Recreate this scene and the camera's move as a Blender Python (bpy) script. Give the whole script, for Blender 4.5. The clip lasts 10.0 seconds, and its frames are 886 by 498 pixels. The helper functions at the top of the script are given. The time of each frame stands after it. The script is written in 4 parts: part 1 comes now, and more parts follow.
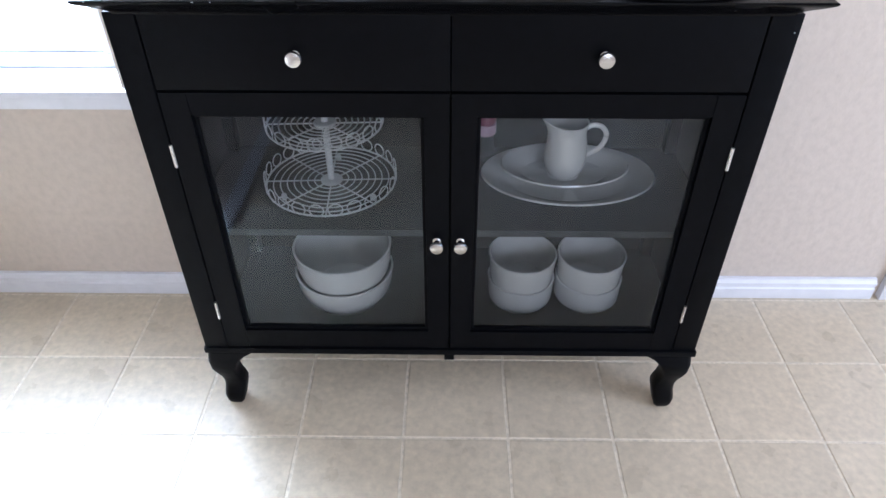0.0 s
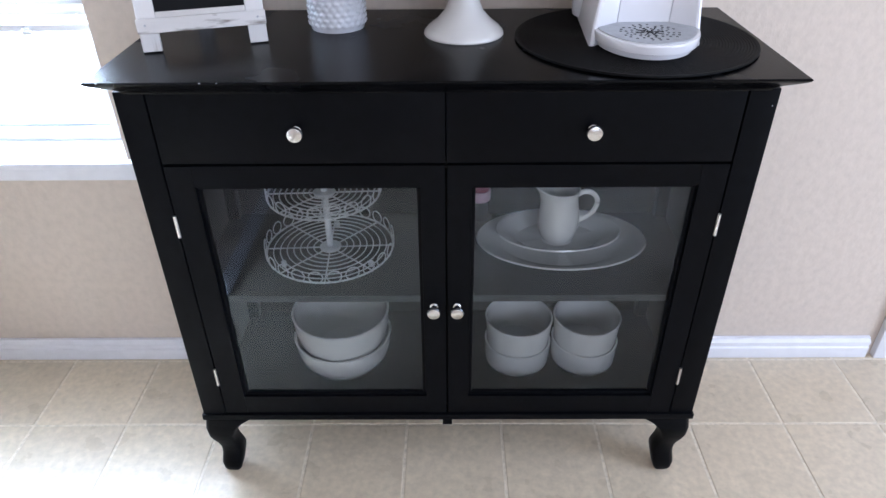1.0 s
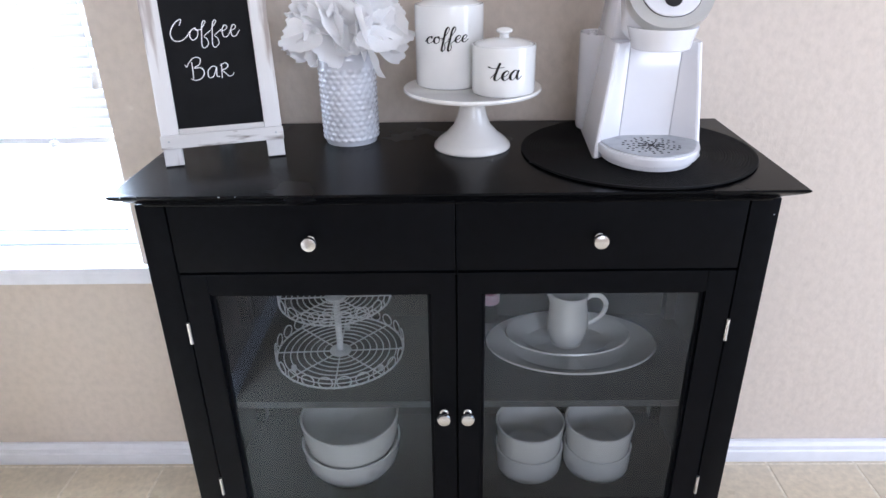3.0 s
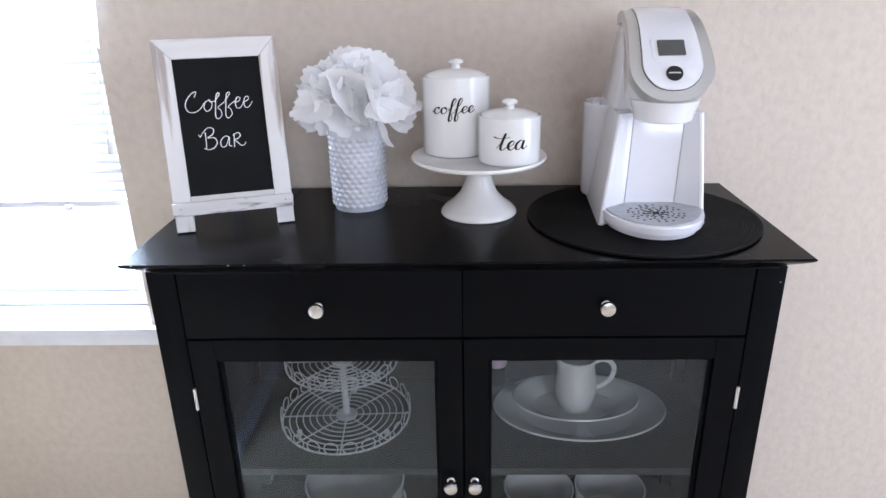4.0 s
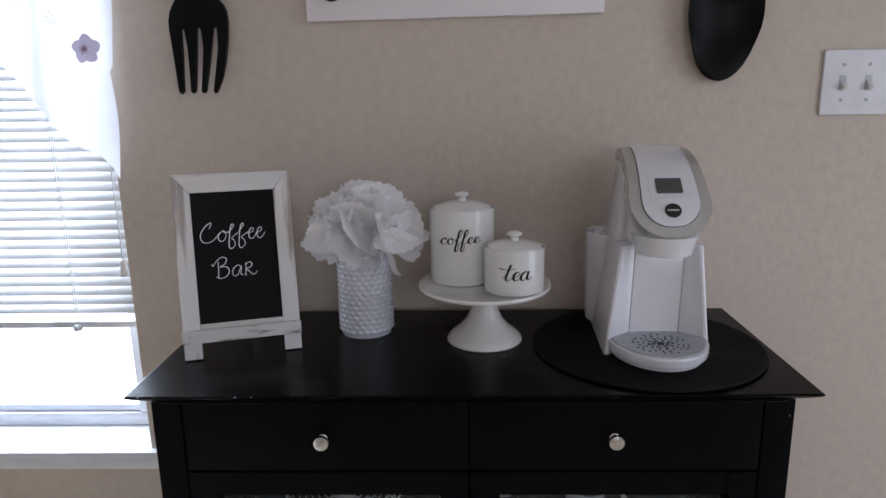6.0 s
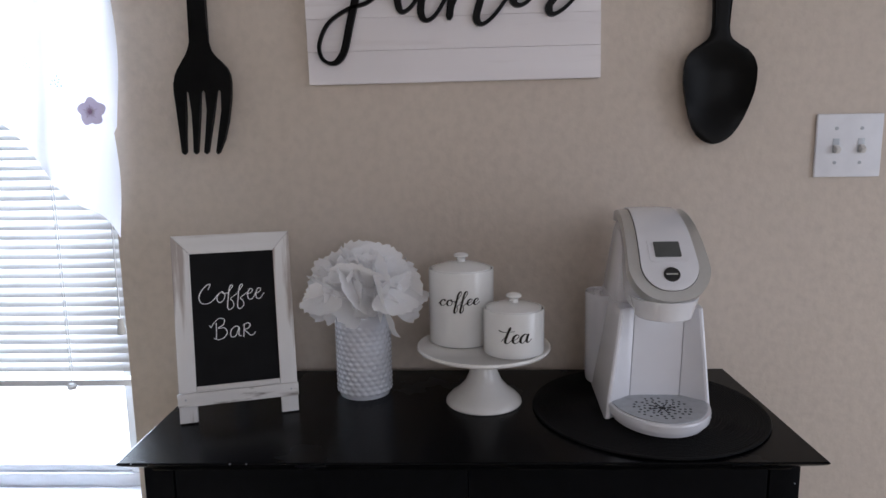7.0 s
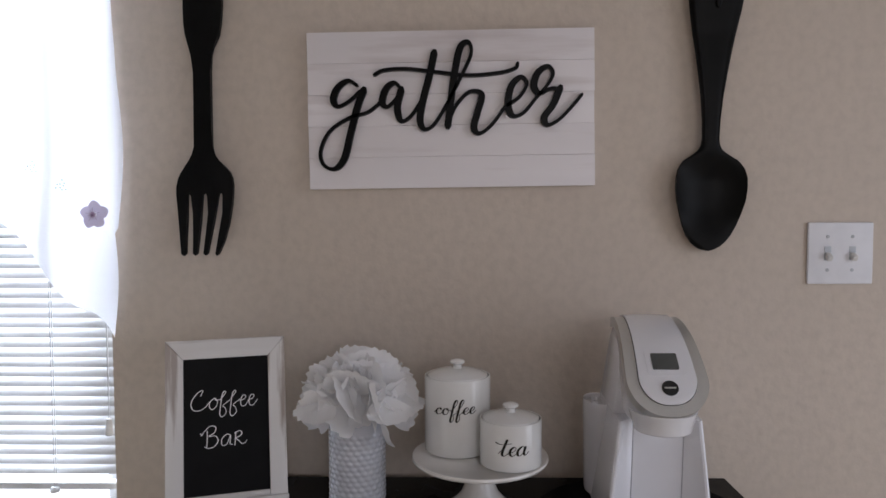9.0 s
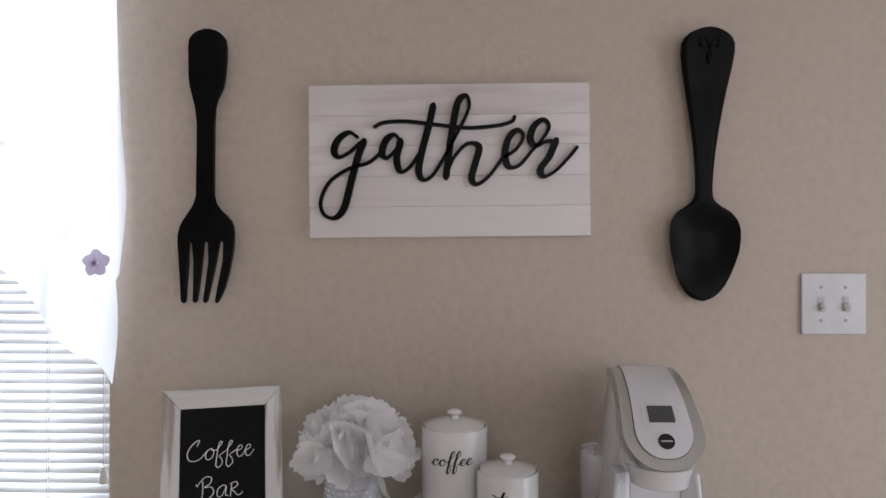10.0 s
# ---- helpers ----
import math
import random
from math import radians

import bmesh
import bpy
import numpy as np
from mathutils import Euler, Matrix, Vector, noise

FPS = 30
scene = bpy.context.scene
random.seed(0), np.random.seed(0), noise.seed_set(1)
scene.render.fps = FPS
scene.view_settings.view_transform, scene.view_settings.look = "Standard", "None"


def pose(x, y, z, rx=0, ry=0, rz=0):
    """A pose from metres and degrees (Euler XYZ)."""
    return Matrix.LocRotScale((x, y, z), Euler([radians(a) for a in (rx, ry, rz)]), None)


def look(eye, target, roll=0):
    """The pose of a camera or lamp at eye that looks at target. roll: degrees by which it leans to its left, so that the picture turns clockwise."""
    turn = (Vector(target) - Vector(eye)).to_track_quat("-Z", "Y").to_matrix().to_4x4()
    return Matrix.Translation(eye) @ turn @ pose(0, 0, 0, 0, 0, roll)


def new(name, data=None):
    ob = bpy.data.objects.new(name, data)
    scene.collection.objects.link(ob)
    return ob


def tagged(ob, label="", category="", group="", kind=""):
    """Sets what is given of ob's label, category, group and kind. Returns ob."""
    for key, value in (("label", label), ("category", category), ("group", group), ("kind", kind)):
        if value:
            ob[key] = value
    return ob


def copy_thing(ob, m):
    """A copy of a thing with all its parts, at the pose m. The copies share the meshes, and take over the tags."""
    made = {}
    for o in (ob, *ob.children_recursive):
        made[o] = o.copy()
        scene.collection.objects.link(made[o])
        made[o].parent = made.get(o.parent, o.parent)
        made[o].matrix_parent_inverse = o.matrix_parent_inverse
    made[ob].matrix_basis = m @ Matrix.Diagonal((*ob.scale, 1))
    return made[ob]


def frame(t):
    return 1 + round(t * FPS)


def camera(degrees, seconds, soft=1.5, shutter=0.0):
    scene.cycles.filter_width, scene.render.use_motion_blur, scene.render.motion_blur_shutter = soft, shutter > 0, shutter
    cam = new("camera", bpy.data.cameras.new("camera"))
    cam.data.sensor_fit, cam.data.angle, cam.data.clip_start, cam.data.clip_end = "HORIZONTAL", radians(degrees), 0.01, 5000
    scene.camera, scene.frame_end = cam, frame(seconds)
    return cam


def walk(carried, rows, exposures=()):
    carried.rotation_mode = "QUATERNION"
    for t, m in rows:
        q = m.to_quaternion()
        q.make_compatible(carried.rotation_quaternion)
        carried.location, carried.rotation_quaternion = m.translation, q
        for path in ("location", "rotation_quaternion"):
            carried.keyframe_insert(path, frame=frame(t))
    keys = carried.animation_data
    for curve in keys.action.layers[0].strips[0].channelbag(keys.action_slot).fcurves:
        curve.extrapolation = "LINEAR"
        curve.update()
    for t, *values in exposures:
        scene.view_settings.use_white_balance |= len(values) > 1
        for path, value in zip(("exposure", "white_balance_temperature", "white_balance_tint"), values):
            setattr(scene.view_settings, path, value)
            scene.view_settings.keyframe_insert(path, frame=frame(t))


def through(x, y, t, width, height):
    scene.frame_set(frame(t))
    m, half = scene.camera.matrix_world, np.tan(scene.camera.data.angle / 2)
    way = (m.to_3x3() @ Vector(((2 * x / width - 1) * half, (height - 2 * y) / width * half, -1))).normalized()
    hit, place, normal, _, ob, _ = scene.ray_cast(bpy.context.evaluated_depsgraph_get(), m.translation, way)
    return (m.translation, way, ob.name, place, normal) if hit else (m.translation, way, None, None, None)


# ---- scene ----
cam = camera(66.4, 10.0)
PATH = [
    (0, (0.001, -1.23, 1.103), (-0.021, 0.34, -0.135), -0.1),
    (0.5, (0.001, -1.238, 1.116), (-0.011, 0.389, -0.048), -0.1),
    (1, (0.002, -1.241, 1.127), (-0.012, 0.429, 0.027), -0.5),
    (1.5, (0.001, -1.243, 1.136), (-0.024, 0.459, 0.087), -1.0),
    (2, (0.0, -1.243, 1.145), (-0.03, 0.494, 0.154), -1.0),
    (2.2, (0.001, -1.244, 1.147), (-0.029, 0.508, 0.182), -1.1),
    (3.3, (-0.003, -1.236, 1.162), (-0.041, 0.581, 0.326), -0.9),
    (3.5, (0.003, -1.233, 1.17), (-0.05, 0.593, 0.355), -1.2),
    (4, (0.0, -1.236, 1.18), (-0.056, 0.624, 0.446), -1.2),
    (4.5, (-0.002, -1.237, 1.188), (-0.065, 0.648, 0.524), -1.1),
    (5, (-0.007, -1.238, 1.203), (-0.069, 0.671, 0.611), -1.0),
    (6.5, (-0.006, -1.237, 1.237), (-0.063, 0.725, 0.853), -1.0),
    (7, (-0.008, -1.234, 1.25), (-0.059, 0.74, 0.932), -0.8),
    (7.5, (-0.008, -1.234, 1.269), (-0.052, 0.748, 1.005), -0.7),
    (8, (-0.01, -1.234, 1.28), (-0.048, 0.756, 1.086), -0.5),
    (8.5, (-0.01, -1.232, 1.289), (-0.047, 0.764, 1.154), -0.4),
    (9, (-0.009, -1.232, 1.299), (-0.047, 0.765, 1.203), -0.2),
    (9.5, (-0.008, -1.238, 1.309), (-0.041, 0.761, 1.266), -0.0),
    (10, (-0.009, -1.245, 1.322), (-0.04, 0.755, 1.333), 0.1),
]
walk(cam, [(t, look(eye, target, roll)) for t, eye, target, roll in PATH],
     [(0, 0.43, 5380, 15), (2, 0.48, 5400, 15), (3.5, 0.53, 5500, 15), (4.5, 0.24, 5550, 15), (5.2, -0.2, 5700, 15), (6.3, -0.99, 5840, 16), (7.5, -0.79, 5890, 16), (8.0, -1.03, 5940, 17), (8.5, -1.03, 5990, 17), (10, -0.83, 6190, 17)])

# ---- light ----
world = bpy.data.worlds.new("sky")
scene.world = world
world.use_nodes = True
wn = world.node_tree.nodes
sky = wn.new("ShaderNodeTexSky")
sky.sky_type, sky.sun_disc = "NISHITA", False
sky.sun_elevation, sky.sun_rotation = radians(50), radians(200)
world.node_tree.links.new(sky.outputs[0], wn["Background"].inputs[0])
wn["Background"].inputs[1].default_value = 0.12


def area_lamp(name, eye, target, w, h, watts, color):
    lamp = bpy.data.lights.new(name, "AREA")
    lamp.shape, lamp.size, lamp.size_y, lamp.energy, lamp.color = "RECTANGLE", w, h, watts, color
    ob = new(name, lamp)
    ob.matrix_world = look(eye, target)
    return ob


# daylight in the window beside the cabinet, and fill lamps at two assumed, unseen openings behind the viewer
area_lamp("window_daylight", (-1.1, 0.24, 1.27), (-1.1, -1.0, 1.0), 1.1, 1.6, 210, (0.84, 0.93, 1.0))
area_lamp("rear_fill", (0.95, -3.92, 1.68), (0.6, 0.0, 0.8), 1.5, 0.9, 23, (1.0, 0.965, 0.92))
area_lamp("side_fill", (1.93, -1.2, 1.04), (0.0, -1.1, 0.35), 1.2, 1.9, 23, (0.95, 0.98, 1.0))

# ---- materials ----


def material(name, color, rough=0.5, metal=0.0, vary=0.08, scale=40.0, bump=0.0, bump_scale=200.0, stain=0.0,
             stain_scale=4.0, coat=0.0, island=0.0, transmission=0.0, sheen=0.0, stretch=(1, 1, 1), rough_vary=0.1, dark=None, spec=0.5, lo=0.25, hi=0.6):
    """A surface with grain and stains at two sizes, and fine relief. island: tone changed from piece to piece."""
    m = bpy.data.materials.new(name)
    m.use_nodes = True
    nt = m.node_tree
    n, l = nt.nodes, nt.links
    b = n["Principled BSDF"]
    co = n.new("ShaderNodeTexCoord")
    mp = n.new("ShaderNodeMapping")
    mp.inputs["Scale"].default_value = stretch
    l.new(co.outputs["Object"], mp.inputs[0])
    src = mp.outputs[0]
    if island:
        info = n.new("ShaderNodeObjectInfo")
        off = n.new("ShaderNodeVectorMath")
        off.operation = "MULTIPLY_ADD"
        comb = n.new("ShaderNodeCombineXYZ")
        for k in range(3):
            l.new(info.outputs["Random"], comb.inputs[k])
        l.new(comb.outputs[0], off.inputs[0])
        off.inputs[1].default_value = (37, 19, 23)
        l.new(src, off.inputs[2])
        src = off.outputs[0]

    def tex(s, detail):
        t = n.new("ShaderNodeTexNoise")
        t.inputs["Scale"].default_value, t.inputs["Detail"].default_value = s, detail
        l.new(src, t.inputs[0])
        return t

    fine, big = tex(scale, 5), tex(stain_scale, 4)
    ramp = n.new("ShaderNodeMix")
    ramp.data_type = "RGBA"
    d = dark or tuple(c * (1 - 3 * vary) for c in color)
    ramp.inputs[6].default_value = (*d, 1)
    ramp.inputs[7].default_value = (*(min(1, c * (1 + vary)) for c in color), 1)
    mul = n.new("ShaderNodeMapRange")
    mul.inputs[1].default_value, mul.inputs[2].default_value = lo, hi
    l.new(fine.outputs[0], mul.inputs[0])
    if stain:
        st = n.new("ShaderNodeMapRange")
        st.inputs[1].default_value, st.inputs[2].default_value, st.inputs[3].default_value = 0.28, 0.72, 1 - stain
        l.new(big.outputs[0], st.inputs[0])
        prod = n.new("ShaderNodeMath")
        prod.operation = "MULTIPLY"
        l.new(mul.outputs[0], prod.inputs[0])
        l.new(st.outputs[0], prod.inputs[1])
        l.new(prod.outputs[0], ramp.inputs[0])
    else:
        l.new(mul.outputs[0], ramp.inputs[0])
    out = ramp.outputs[2]
    if island:
        hsv = n.new("ShaderNodeHueSaturation")
        rg = n.new("ShaderNodeMapRange")
        rg.inputs[3].default_value, rg.inputs[4].default_value = 1 - island, 1 + island
        l.new(info.outputs["Random"], rg.inputs[0])
        l.new(rg.outputs[0], hsv.inputs["Value"])
        l.new(out, hsv.inputs["Color"])
        out = hsv.outputs[0]
    l.new(out, b.inputs["Base Color"])
    rr = n.new("ShaderNodeMapRange")
    rr.inputs[3].default_value, rr.inputs[4].default_value = max(0.02, rough * (1 - rough_vary)), min(1, rough * (1 + rough_vary))
    l.new(big.outputs[0], rr.inputs[0])
    l.new(rr.outputs[0], b.inputs["Roughness"])
    b.inputs["Metallic"].default_value = metal
    b.inputs["Specular IOR Level"].default_value = spec
    b.inputs["Coat Weight"].default_value = coat
    b.inputs["Coat Roughness"].default_value = 0.06
    b.inputs["Transmission Weight"].default_value = transmission
    b.inputs["Sheen Weight"].default_value = sheen
    if bump:
        bt = tex(bump_scale, 3)
        bp = n.new("ShaderNodeBump")
        bp.inputs["Strength"].default_value, bp.inputs["Distance"].default_value = min(1, bump), 0.002
        l.new(bt.outputs[0], bp.inputs["Height"])
        l.new(bp.outputs[0], b.inputs["Normal"])
    return m


def glass_material(name, tint, ior=1.70):
    m = bpy.data.materials.new(name)
    m.use_nodes = True
    n, l = m.node_tree.nodes, m.node_tree.links
    n.remove(n["Principled BSDF"])
    tr, gl, mx, fr = (n.new("ShaderNode" + k) for k in ("BsdfTransparent", "BsdfGlossy", "MixShader", "Fresnel"))
    tr.inputs[0].default_value = (*tint, 1)
    gl.inputs["Color"].default_value = (0.68, 0.76, 0.86, 1)
    gl.inputs["Roughness"].default_value = 0.015
    fr.inputs[0].default_value = ior
    l.new(fr.outputs[0], mx.inputs[0])
    l.new(tr.outputs[0], mx.inputs[1])
    l.new(gl.outputs[0], mx.inputs[2])
    l.new(mx.outputs[0], n["Material Output"].inputs[0])
    return m


def cloth_material(name, color, clear, through):
    """Thin woven cloth: part seen through, part letting light through, part diffuse."""
    m = bpy.data.materials.new(name)
    m.use_nodes = True
    n, l = m.node_tree.nodes, m.node_tree.links
    n.remove(n["Principled BSDF"])
    df, tl, tr, m1, m2 = (n.new("ShaderNode" + k) for k in ("BsdfDiffuse", "BsdfTranslucent", "BsdfTransparent", "MixShader", "MixShader"))
    nz = n.new("ShaderNodeTexNoise")
    nz.inputs["Scale"].default_value = 900
    rg = n.new("ShaderNodeMapRange")
    rg.inputs[3].default_value, rg.inputs[4].default_value = clear * 0.6, clear * 1.4
    l.new(nz.outputs[0], rg.inputs[0])
    df.inputs[0].default_value = tl.inputs[0].default_value = (*color, 1)
    m1.inputs[0].default_value = through
    l.new(df.outputs[0], m1.inputs[1])
    l.new(tl.outputs[0], m1.inputs[2])
    l.new(rg.outputs[0], m2.inputs[0])
    l.new(m1.outputs[0], m2.inputs[1])
    l.new(tr.outputs[0], m2.inputs[2])
    l.new(m2.outputs[0], n["Material Output"].inputs[0])
    return m


M_WALL = material("beige wall paint", (0.613, 0.533, 0.457), 0.7, vary=0.03, scale=60, bump=0.5, bump_scale=66, stain=0.4, stain_scale=3.0, stretch=(1, 1, 0.9))
M_CEIL = material("white ceiling paint", (0.8, 0.79, 0.77), 0.9, vary=0.02, bump=0.4, bump_scale=120)
M_TRIM = material("white trim paint", (0.78, 0.785, 0.83), 0.35, vary=0.02, scale=30, bump=0.05, stain=0.3, stain_scale=8)
M_TILE = material("beige vinyl tile", (0.72, 0.62, 0.465), 0.30, vary=0.08, scale=75, bump=0.14, bump_scale=160, stain=0.42,
                  stain_scale=16, island=0.05, rough_vary=0.35, lo=0.2, hi=0.8)
M_GROUT = material("vinyl tile joint", (0.74, 0.66, 0.53), 0.5, vary=0.08, scale=90, bump=0.2)
M_BLACK = material("black satin paint", (0.0030, 0.0033, 0.0044), 0.42, spec=0.055, vary=0.12, scale=60, bump=0.05, bump_scale=120, stain=0.3, stain_scale=5, rough_vary=0.2)
M_INNER = material("black cabinet inside", (0.007, 0.007, 0.0075), 0.55, spec=0.2, vary=0.12, scale=50, bump=0.05)
M_EDGE = material("grey shelf edging", (0.045, 0.047, 0.05), 0.45, vary=0.1, scale=50)
M_TOP = material("black lacquer top", (0.0020, 0.0022, 0.0030), 0.27, spec=0.10, vary=0.1, scale=50, stain=0.3, stain_scale=6, rough_vary=0.08)
M_NICKEL = material("brushed nickel", (0.62, 0.61, 0.60), 0.22, metal=1.0, vary=0.05, scale=120, bump=0.1, stretch=(1, 12, 1))
M_HINGE = material("steel hinge", (0.68, 0.67, 0.66), 0.35, metal=1.0, vary=0.05)
M_GLASS = glass_material("clear glass", (0.90, 0.92, 0.92), 1.62)
M_CLEAR = bpy.data.materials.new("clear glass body")
M_CLEAR.use_nodes = True
clear_nodes = M_CLEAR.node_tree.nodes
clear_bsdf = clear_nodes.new("ShaderNodeBsdfTransparent")
M_CLEAR.node_tree.links.new(clear_bsdf.outputs[0], clear_nodes["Material Output"].inputs[0])
M_CHINA = material("white glazed porcelain", (0.80, 0.80, 0.79), 0.14, vary=0.015, scale=20, coat=0.5, stain=0.2, stain_scale=9)
M_CREAM = material("white ceramic stand", (0.82, 0.80, 0.77), 0.2, vary=0.015, scale=20, coat=0.3, stain=0.2, stain_scale=9)
M_WIRE = material("white coated wire", (0.78, 0.79, 0.80), 0.4, vary=0.05, scale=80)
M_PLASTIC = material("white glossy plastic", (0.80, 0.80, 0.84), 0.16, vary=0.012, scale=14, coat=0.35, stain=0.15, stain_scale=7)
M_SILVER = material("satin silver plastic", (0.58, 0.575, 0.56), 0.34, metal=0.5, vary=0.008, scale=200)
M_GRATE = material("grey drip grate", (0.42, 0.44, 0.47), 0.38, metal=0.2, vary=0.05, scale=80)
M_DARK = material("black plastic", (0.012, 0.012, 0.014), 0.22, vary=0.1, scale=60)
M_SCREEN = material("grey display", (0.085, 0.09, 0.088), 0.12, vary=0.05, scale=30)
M_HOLE = material("dark hole", (0.02, 0.02, 0.022), 0.8, vary=0.1)
M_MAT = material("black woven mat", (0.0035, 0.0035, 0.0040), 0.6, spec=0.14, vary=0.2, scale=260, bump=0.4, bump_scale=500)
M_DISTRESS = material("whitewashed distressed wood", (0.76, 0.75, 0.745), 0.65, vary=0.03, scale=44, bump=0.35, bump_scale=60, stain=0.25,
                      stain_scale=14, stretch=(1, 1, 0.10), dark=(0.40, 0.35, 0.32), lo=0.40, hi=0.49)
M_DISTRESS_H = material("whitewashed distressed rail", (0.76, 0.75, 0.745), 0.65, vary=0.03, scale=22, bump=0.35, bump_scale=60, stain=0.5,
                        stain_scale=14, stretch=(0.10, 1, 1), dark=(0.30, 0.25, 0.22), lo=0.35, hi=0.47)
M_LEDGE = material("worn whitewashed ledge", (0.76, 0.745, 0.735), 0.65, vary=0.03, scale=52, bump=0.4, bump_scale=70, stain=0.3,
                   stain_scale=16, stretch=(0.22, 1, 1), dark=(0.17, 0.14, 0.12), lo=0.345, hi=0.43)
M_CHALKBOARD = material("black chalkboard", (0.005, 0.005, 0.006), 0.75, spec=0.2, vary=0.15, scale=30, bump=0.05, stain=0.3, stain_scale=12)
M_CHALK = material("white chalk ink", (0.88, 0.88, 0.90), 0.9, vary=0.14, scale=500)
M_INK = material("black glazed lettering", (0.012, 0.012, 0.012), 0.25, vary=0.1, scale=60)
M_PLANK = material("whitewashed plank", (0.84, 0.805, 0.825), 0.6, vary=0.04, scale=26, bump=0.3, bump_scale=50, stain=0.3, stain_scale=7,
                   stretch=(0.1, 1, 1), island=0.03, dark=(0.66, 0.60, 0.60), lo=0.28, hi=0.46)
M_LETTER = material("black painted wood", (0.004, 0.004, 0.0044), 0.38, spec=0.12, vary=0.1, scale=60)
M_IRON = material("matte black metal", (0.0035, 0.0035, 0.0035), 0.42, spec=0.13, vary=0.15, scale=50, bump=0.08, bump_scale=160, stain=0.3, stain_scale=9)
M_MILK = material("milk glass", (0.68, 0.70, 0.76), 0.12, vary=0.01, scale=20, coat=0.6)
M_PETAL = cloth_material("white silk petal", (0.97, 0.965, 0.97), 0.0, 0.33)
M_SLAT = cloth_material("white blind slat", (0.66, 0.655, 0.65), 0.0, 0.05)
M_CORD = material("white cord", (0.8, 0.8, 0.8), 0.7, vary=0.05)
M_VINYL = material("white vinyl window frame", (0.80, 0.82, 0.85), 0.35, vary=0.02, scale=20)
M_SHEER = cloth_material("white sheer curtain", (0.93, 0.93, 0.96), 0.06, 0.52)
M_PURPLE = cloth_material("purple embroidered petal", (0.78, 0.72, 0.90), 0.0, 0.5)
M_PURPLE_DK = cloth_material("dark embroidered flower heart", (0.38, 0.26, 0.40), 0.0, 0.3)
M_GREEN = cloth_material("pale green embroidered leaf", (0.50, 0.58, 0.56), 0.0, 0.3)
M_PINK = material("pink candle glass", (0.30, 0.06, 0.12), 0.3, vary=0.1, scale=30)
M_PINK_LT = material("pale pink band", (0.66, 0.45, 0.55), 0.4, vary=0.06, scale=30)
M_SHELL = material("toggle ivory plastic", (0.70, 0.69, 0.67), 0.35, vary=0.03, scale=40)

# ---- building helpers ----


def mesh_of(name, bm, mat, smooth=35):
    me = bpy.data.meshes.new(name)
    bmesh.ops.recalc_face_normals(bm, faces=bm.faces[:])
    bm.to_mesh(me)
    bm.free()
    me.materials.append(mat)
    if smooth:
        me.shade_smooth()
        me.set_sharp_from_angle(angle=radians(smooth))
    return me


def part(name, bm, mat, parent=None, label="", smooth=35, at=None):
    """Links a bmesh as one mesh object under a thing or a part."""
    ob = new(name, mesh_of(name, bm, mat, smooth))
    if parent is not None:
        ob.parent = parent
    if at is not None:
        ob.matrix_basis = at
    if label:
        tagged(ob, label)
    return ob


def pane_part(x0, x1, y0, y1, z0, z1, parent, label=""):
    """A sheet of glass whose room side mirrors and whose body is clear."""
    ob = part("pane", box(x0, x1, y0, y1, z0, z1), M_GLASS, parent, label, 0)
    ob.data.materials.append(M_CLEAR)
    for f in ob.data.polygons:
        f.material_index = 0 if f.normal.y < -0.9 else 1
    return ob


def thing(name, m, label, category, group=""):
    ob = new(name)
    ob.empty_display_size = 0.05
    ob.matrix_basis = m
    return tagged(ob, label, category, group)


def setting(name, bm, mat, label="", smooth=35):
    return tagged(part(name, bm, mat, None, label, smooth), kind="structure")


def box(x0, x1, y0, y1, z0, z1, bevel=0.0, segments=2, bm=None):
    b = bmesh.new()
    bmesh.ops.create_cube(b, size=1)
    for v in b.verts:
        v.co = Vector(((x0 + x1) / 2 + v.co.x * (x1 - x0), (y0 + y1) / 2 + v.co.y * (y1 - y0), (z0 + z1) / 2 + v.co.z * (z1 - z0)))
    if bevel:
        bmesh.ops.bevel(b, geom=b.edges[:], offset=bevel, segments=segments, profile=0.6, affect="EDGES")
    return join(bm, b)


def join(bm, b):
    if bm is None:
        return b
    me = bpy.data.meshes.new("piece")
    b.to_mesh(me)
    b.free()
    bm.from_mesh(me)
    bpy.data.meshes.remove(me)
    return bm


def lathe(profile, seg=48, cx=0.0, cy=0.0, sx=1.0, sy=1.0, bm=None):
    """A body of revolution from (radius, z) pairs; sx, sy squash it into an oval."""
    b = bm or bmesh.new()
    rings = []
    for r, z in profile:
        if r < 1e-6:
            rings.append([b.verts.new((cx, cy, z))])
        else:
            rings.append([b.verts.new((cx + sx * r * math.cos(2 * math.pi * k / seg), cy + sy * r * math.sin(2 * math.pi * k / seg), z)) for k in range(seg)])
    for p, q in zip(rings, rings[1:]):
        for k in range(seg):
            a = [p[k % len(p)], p[(k + 1) % len(p)], q[(k + 1) % len(q)], q[k % len(q)]]
            a = [v for i, v in enumerate(a) if v not in a[:i]]
            if len(a) > 2:
                b.faces.new(a)
    return b


def smooth_line(points, steps=8):
    """Catmull-Rom through the points."""
    p = [Vector(q) for q in points]
    p = [2 * p[0] - p[1]] + p + [2 * p[-1] - p[-2]]
    out = []
    for a, b, c, d in zip(p, p[1:], p[2:], p[3:]):
        for k in range(steps):
            t = k / steps
            out.append(0.5 * (2 * b + (c - a) * t + (2 * a - 5 * b + 4 * c - d) * t * t + (3 * b - a - 3 * c + d) * t ** 3))
    out.append(p[-2])
    return out


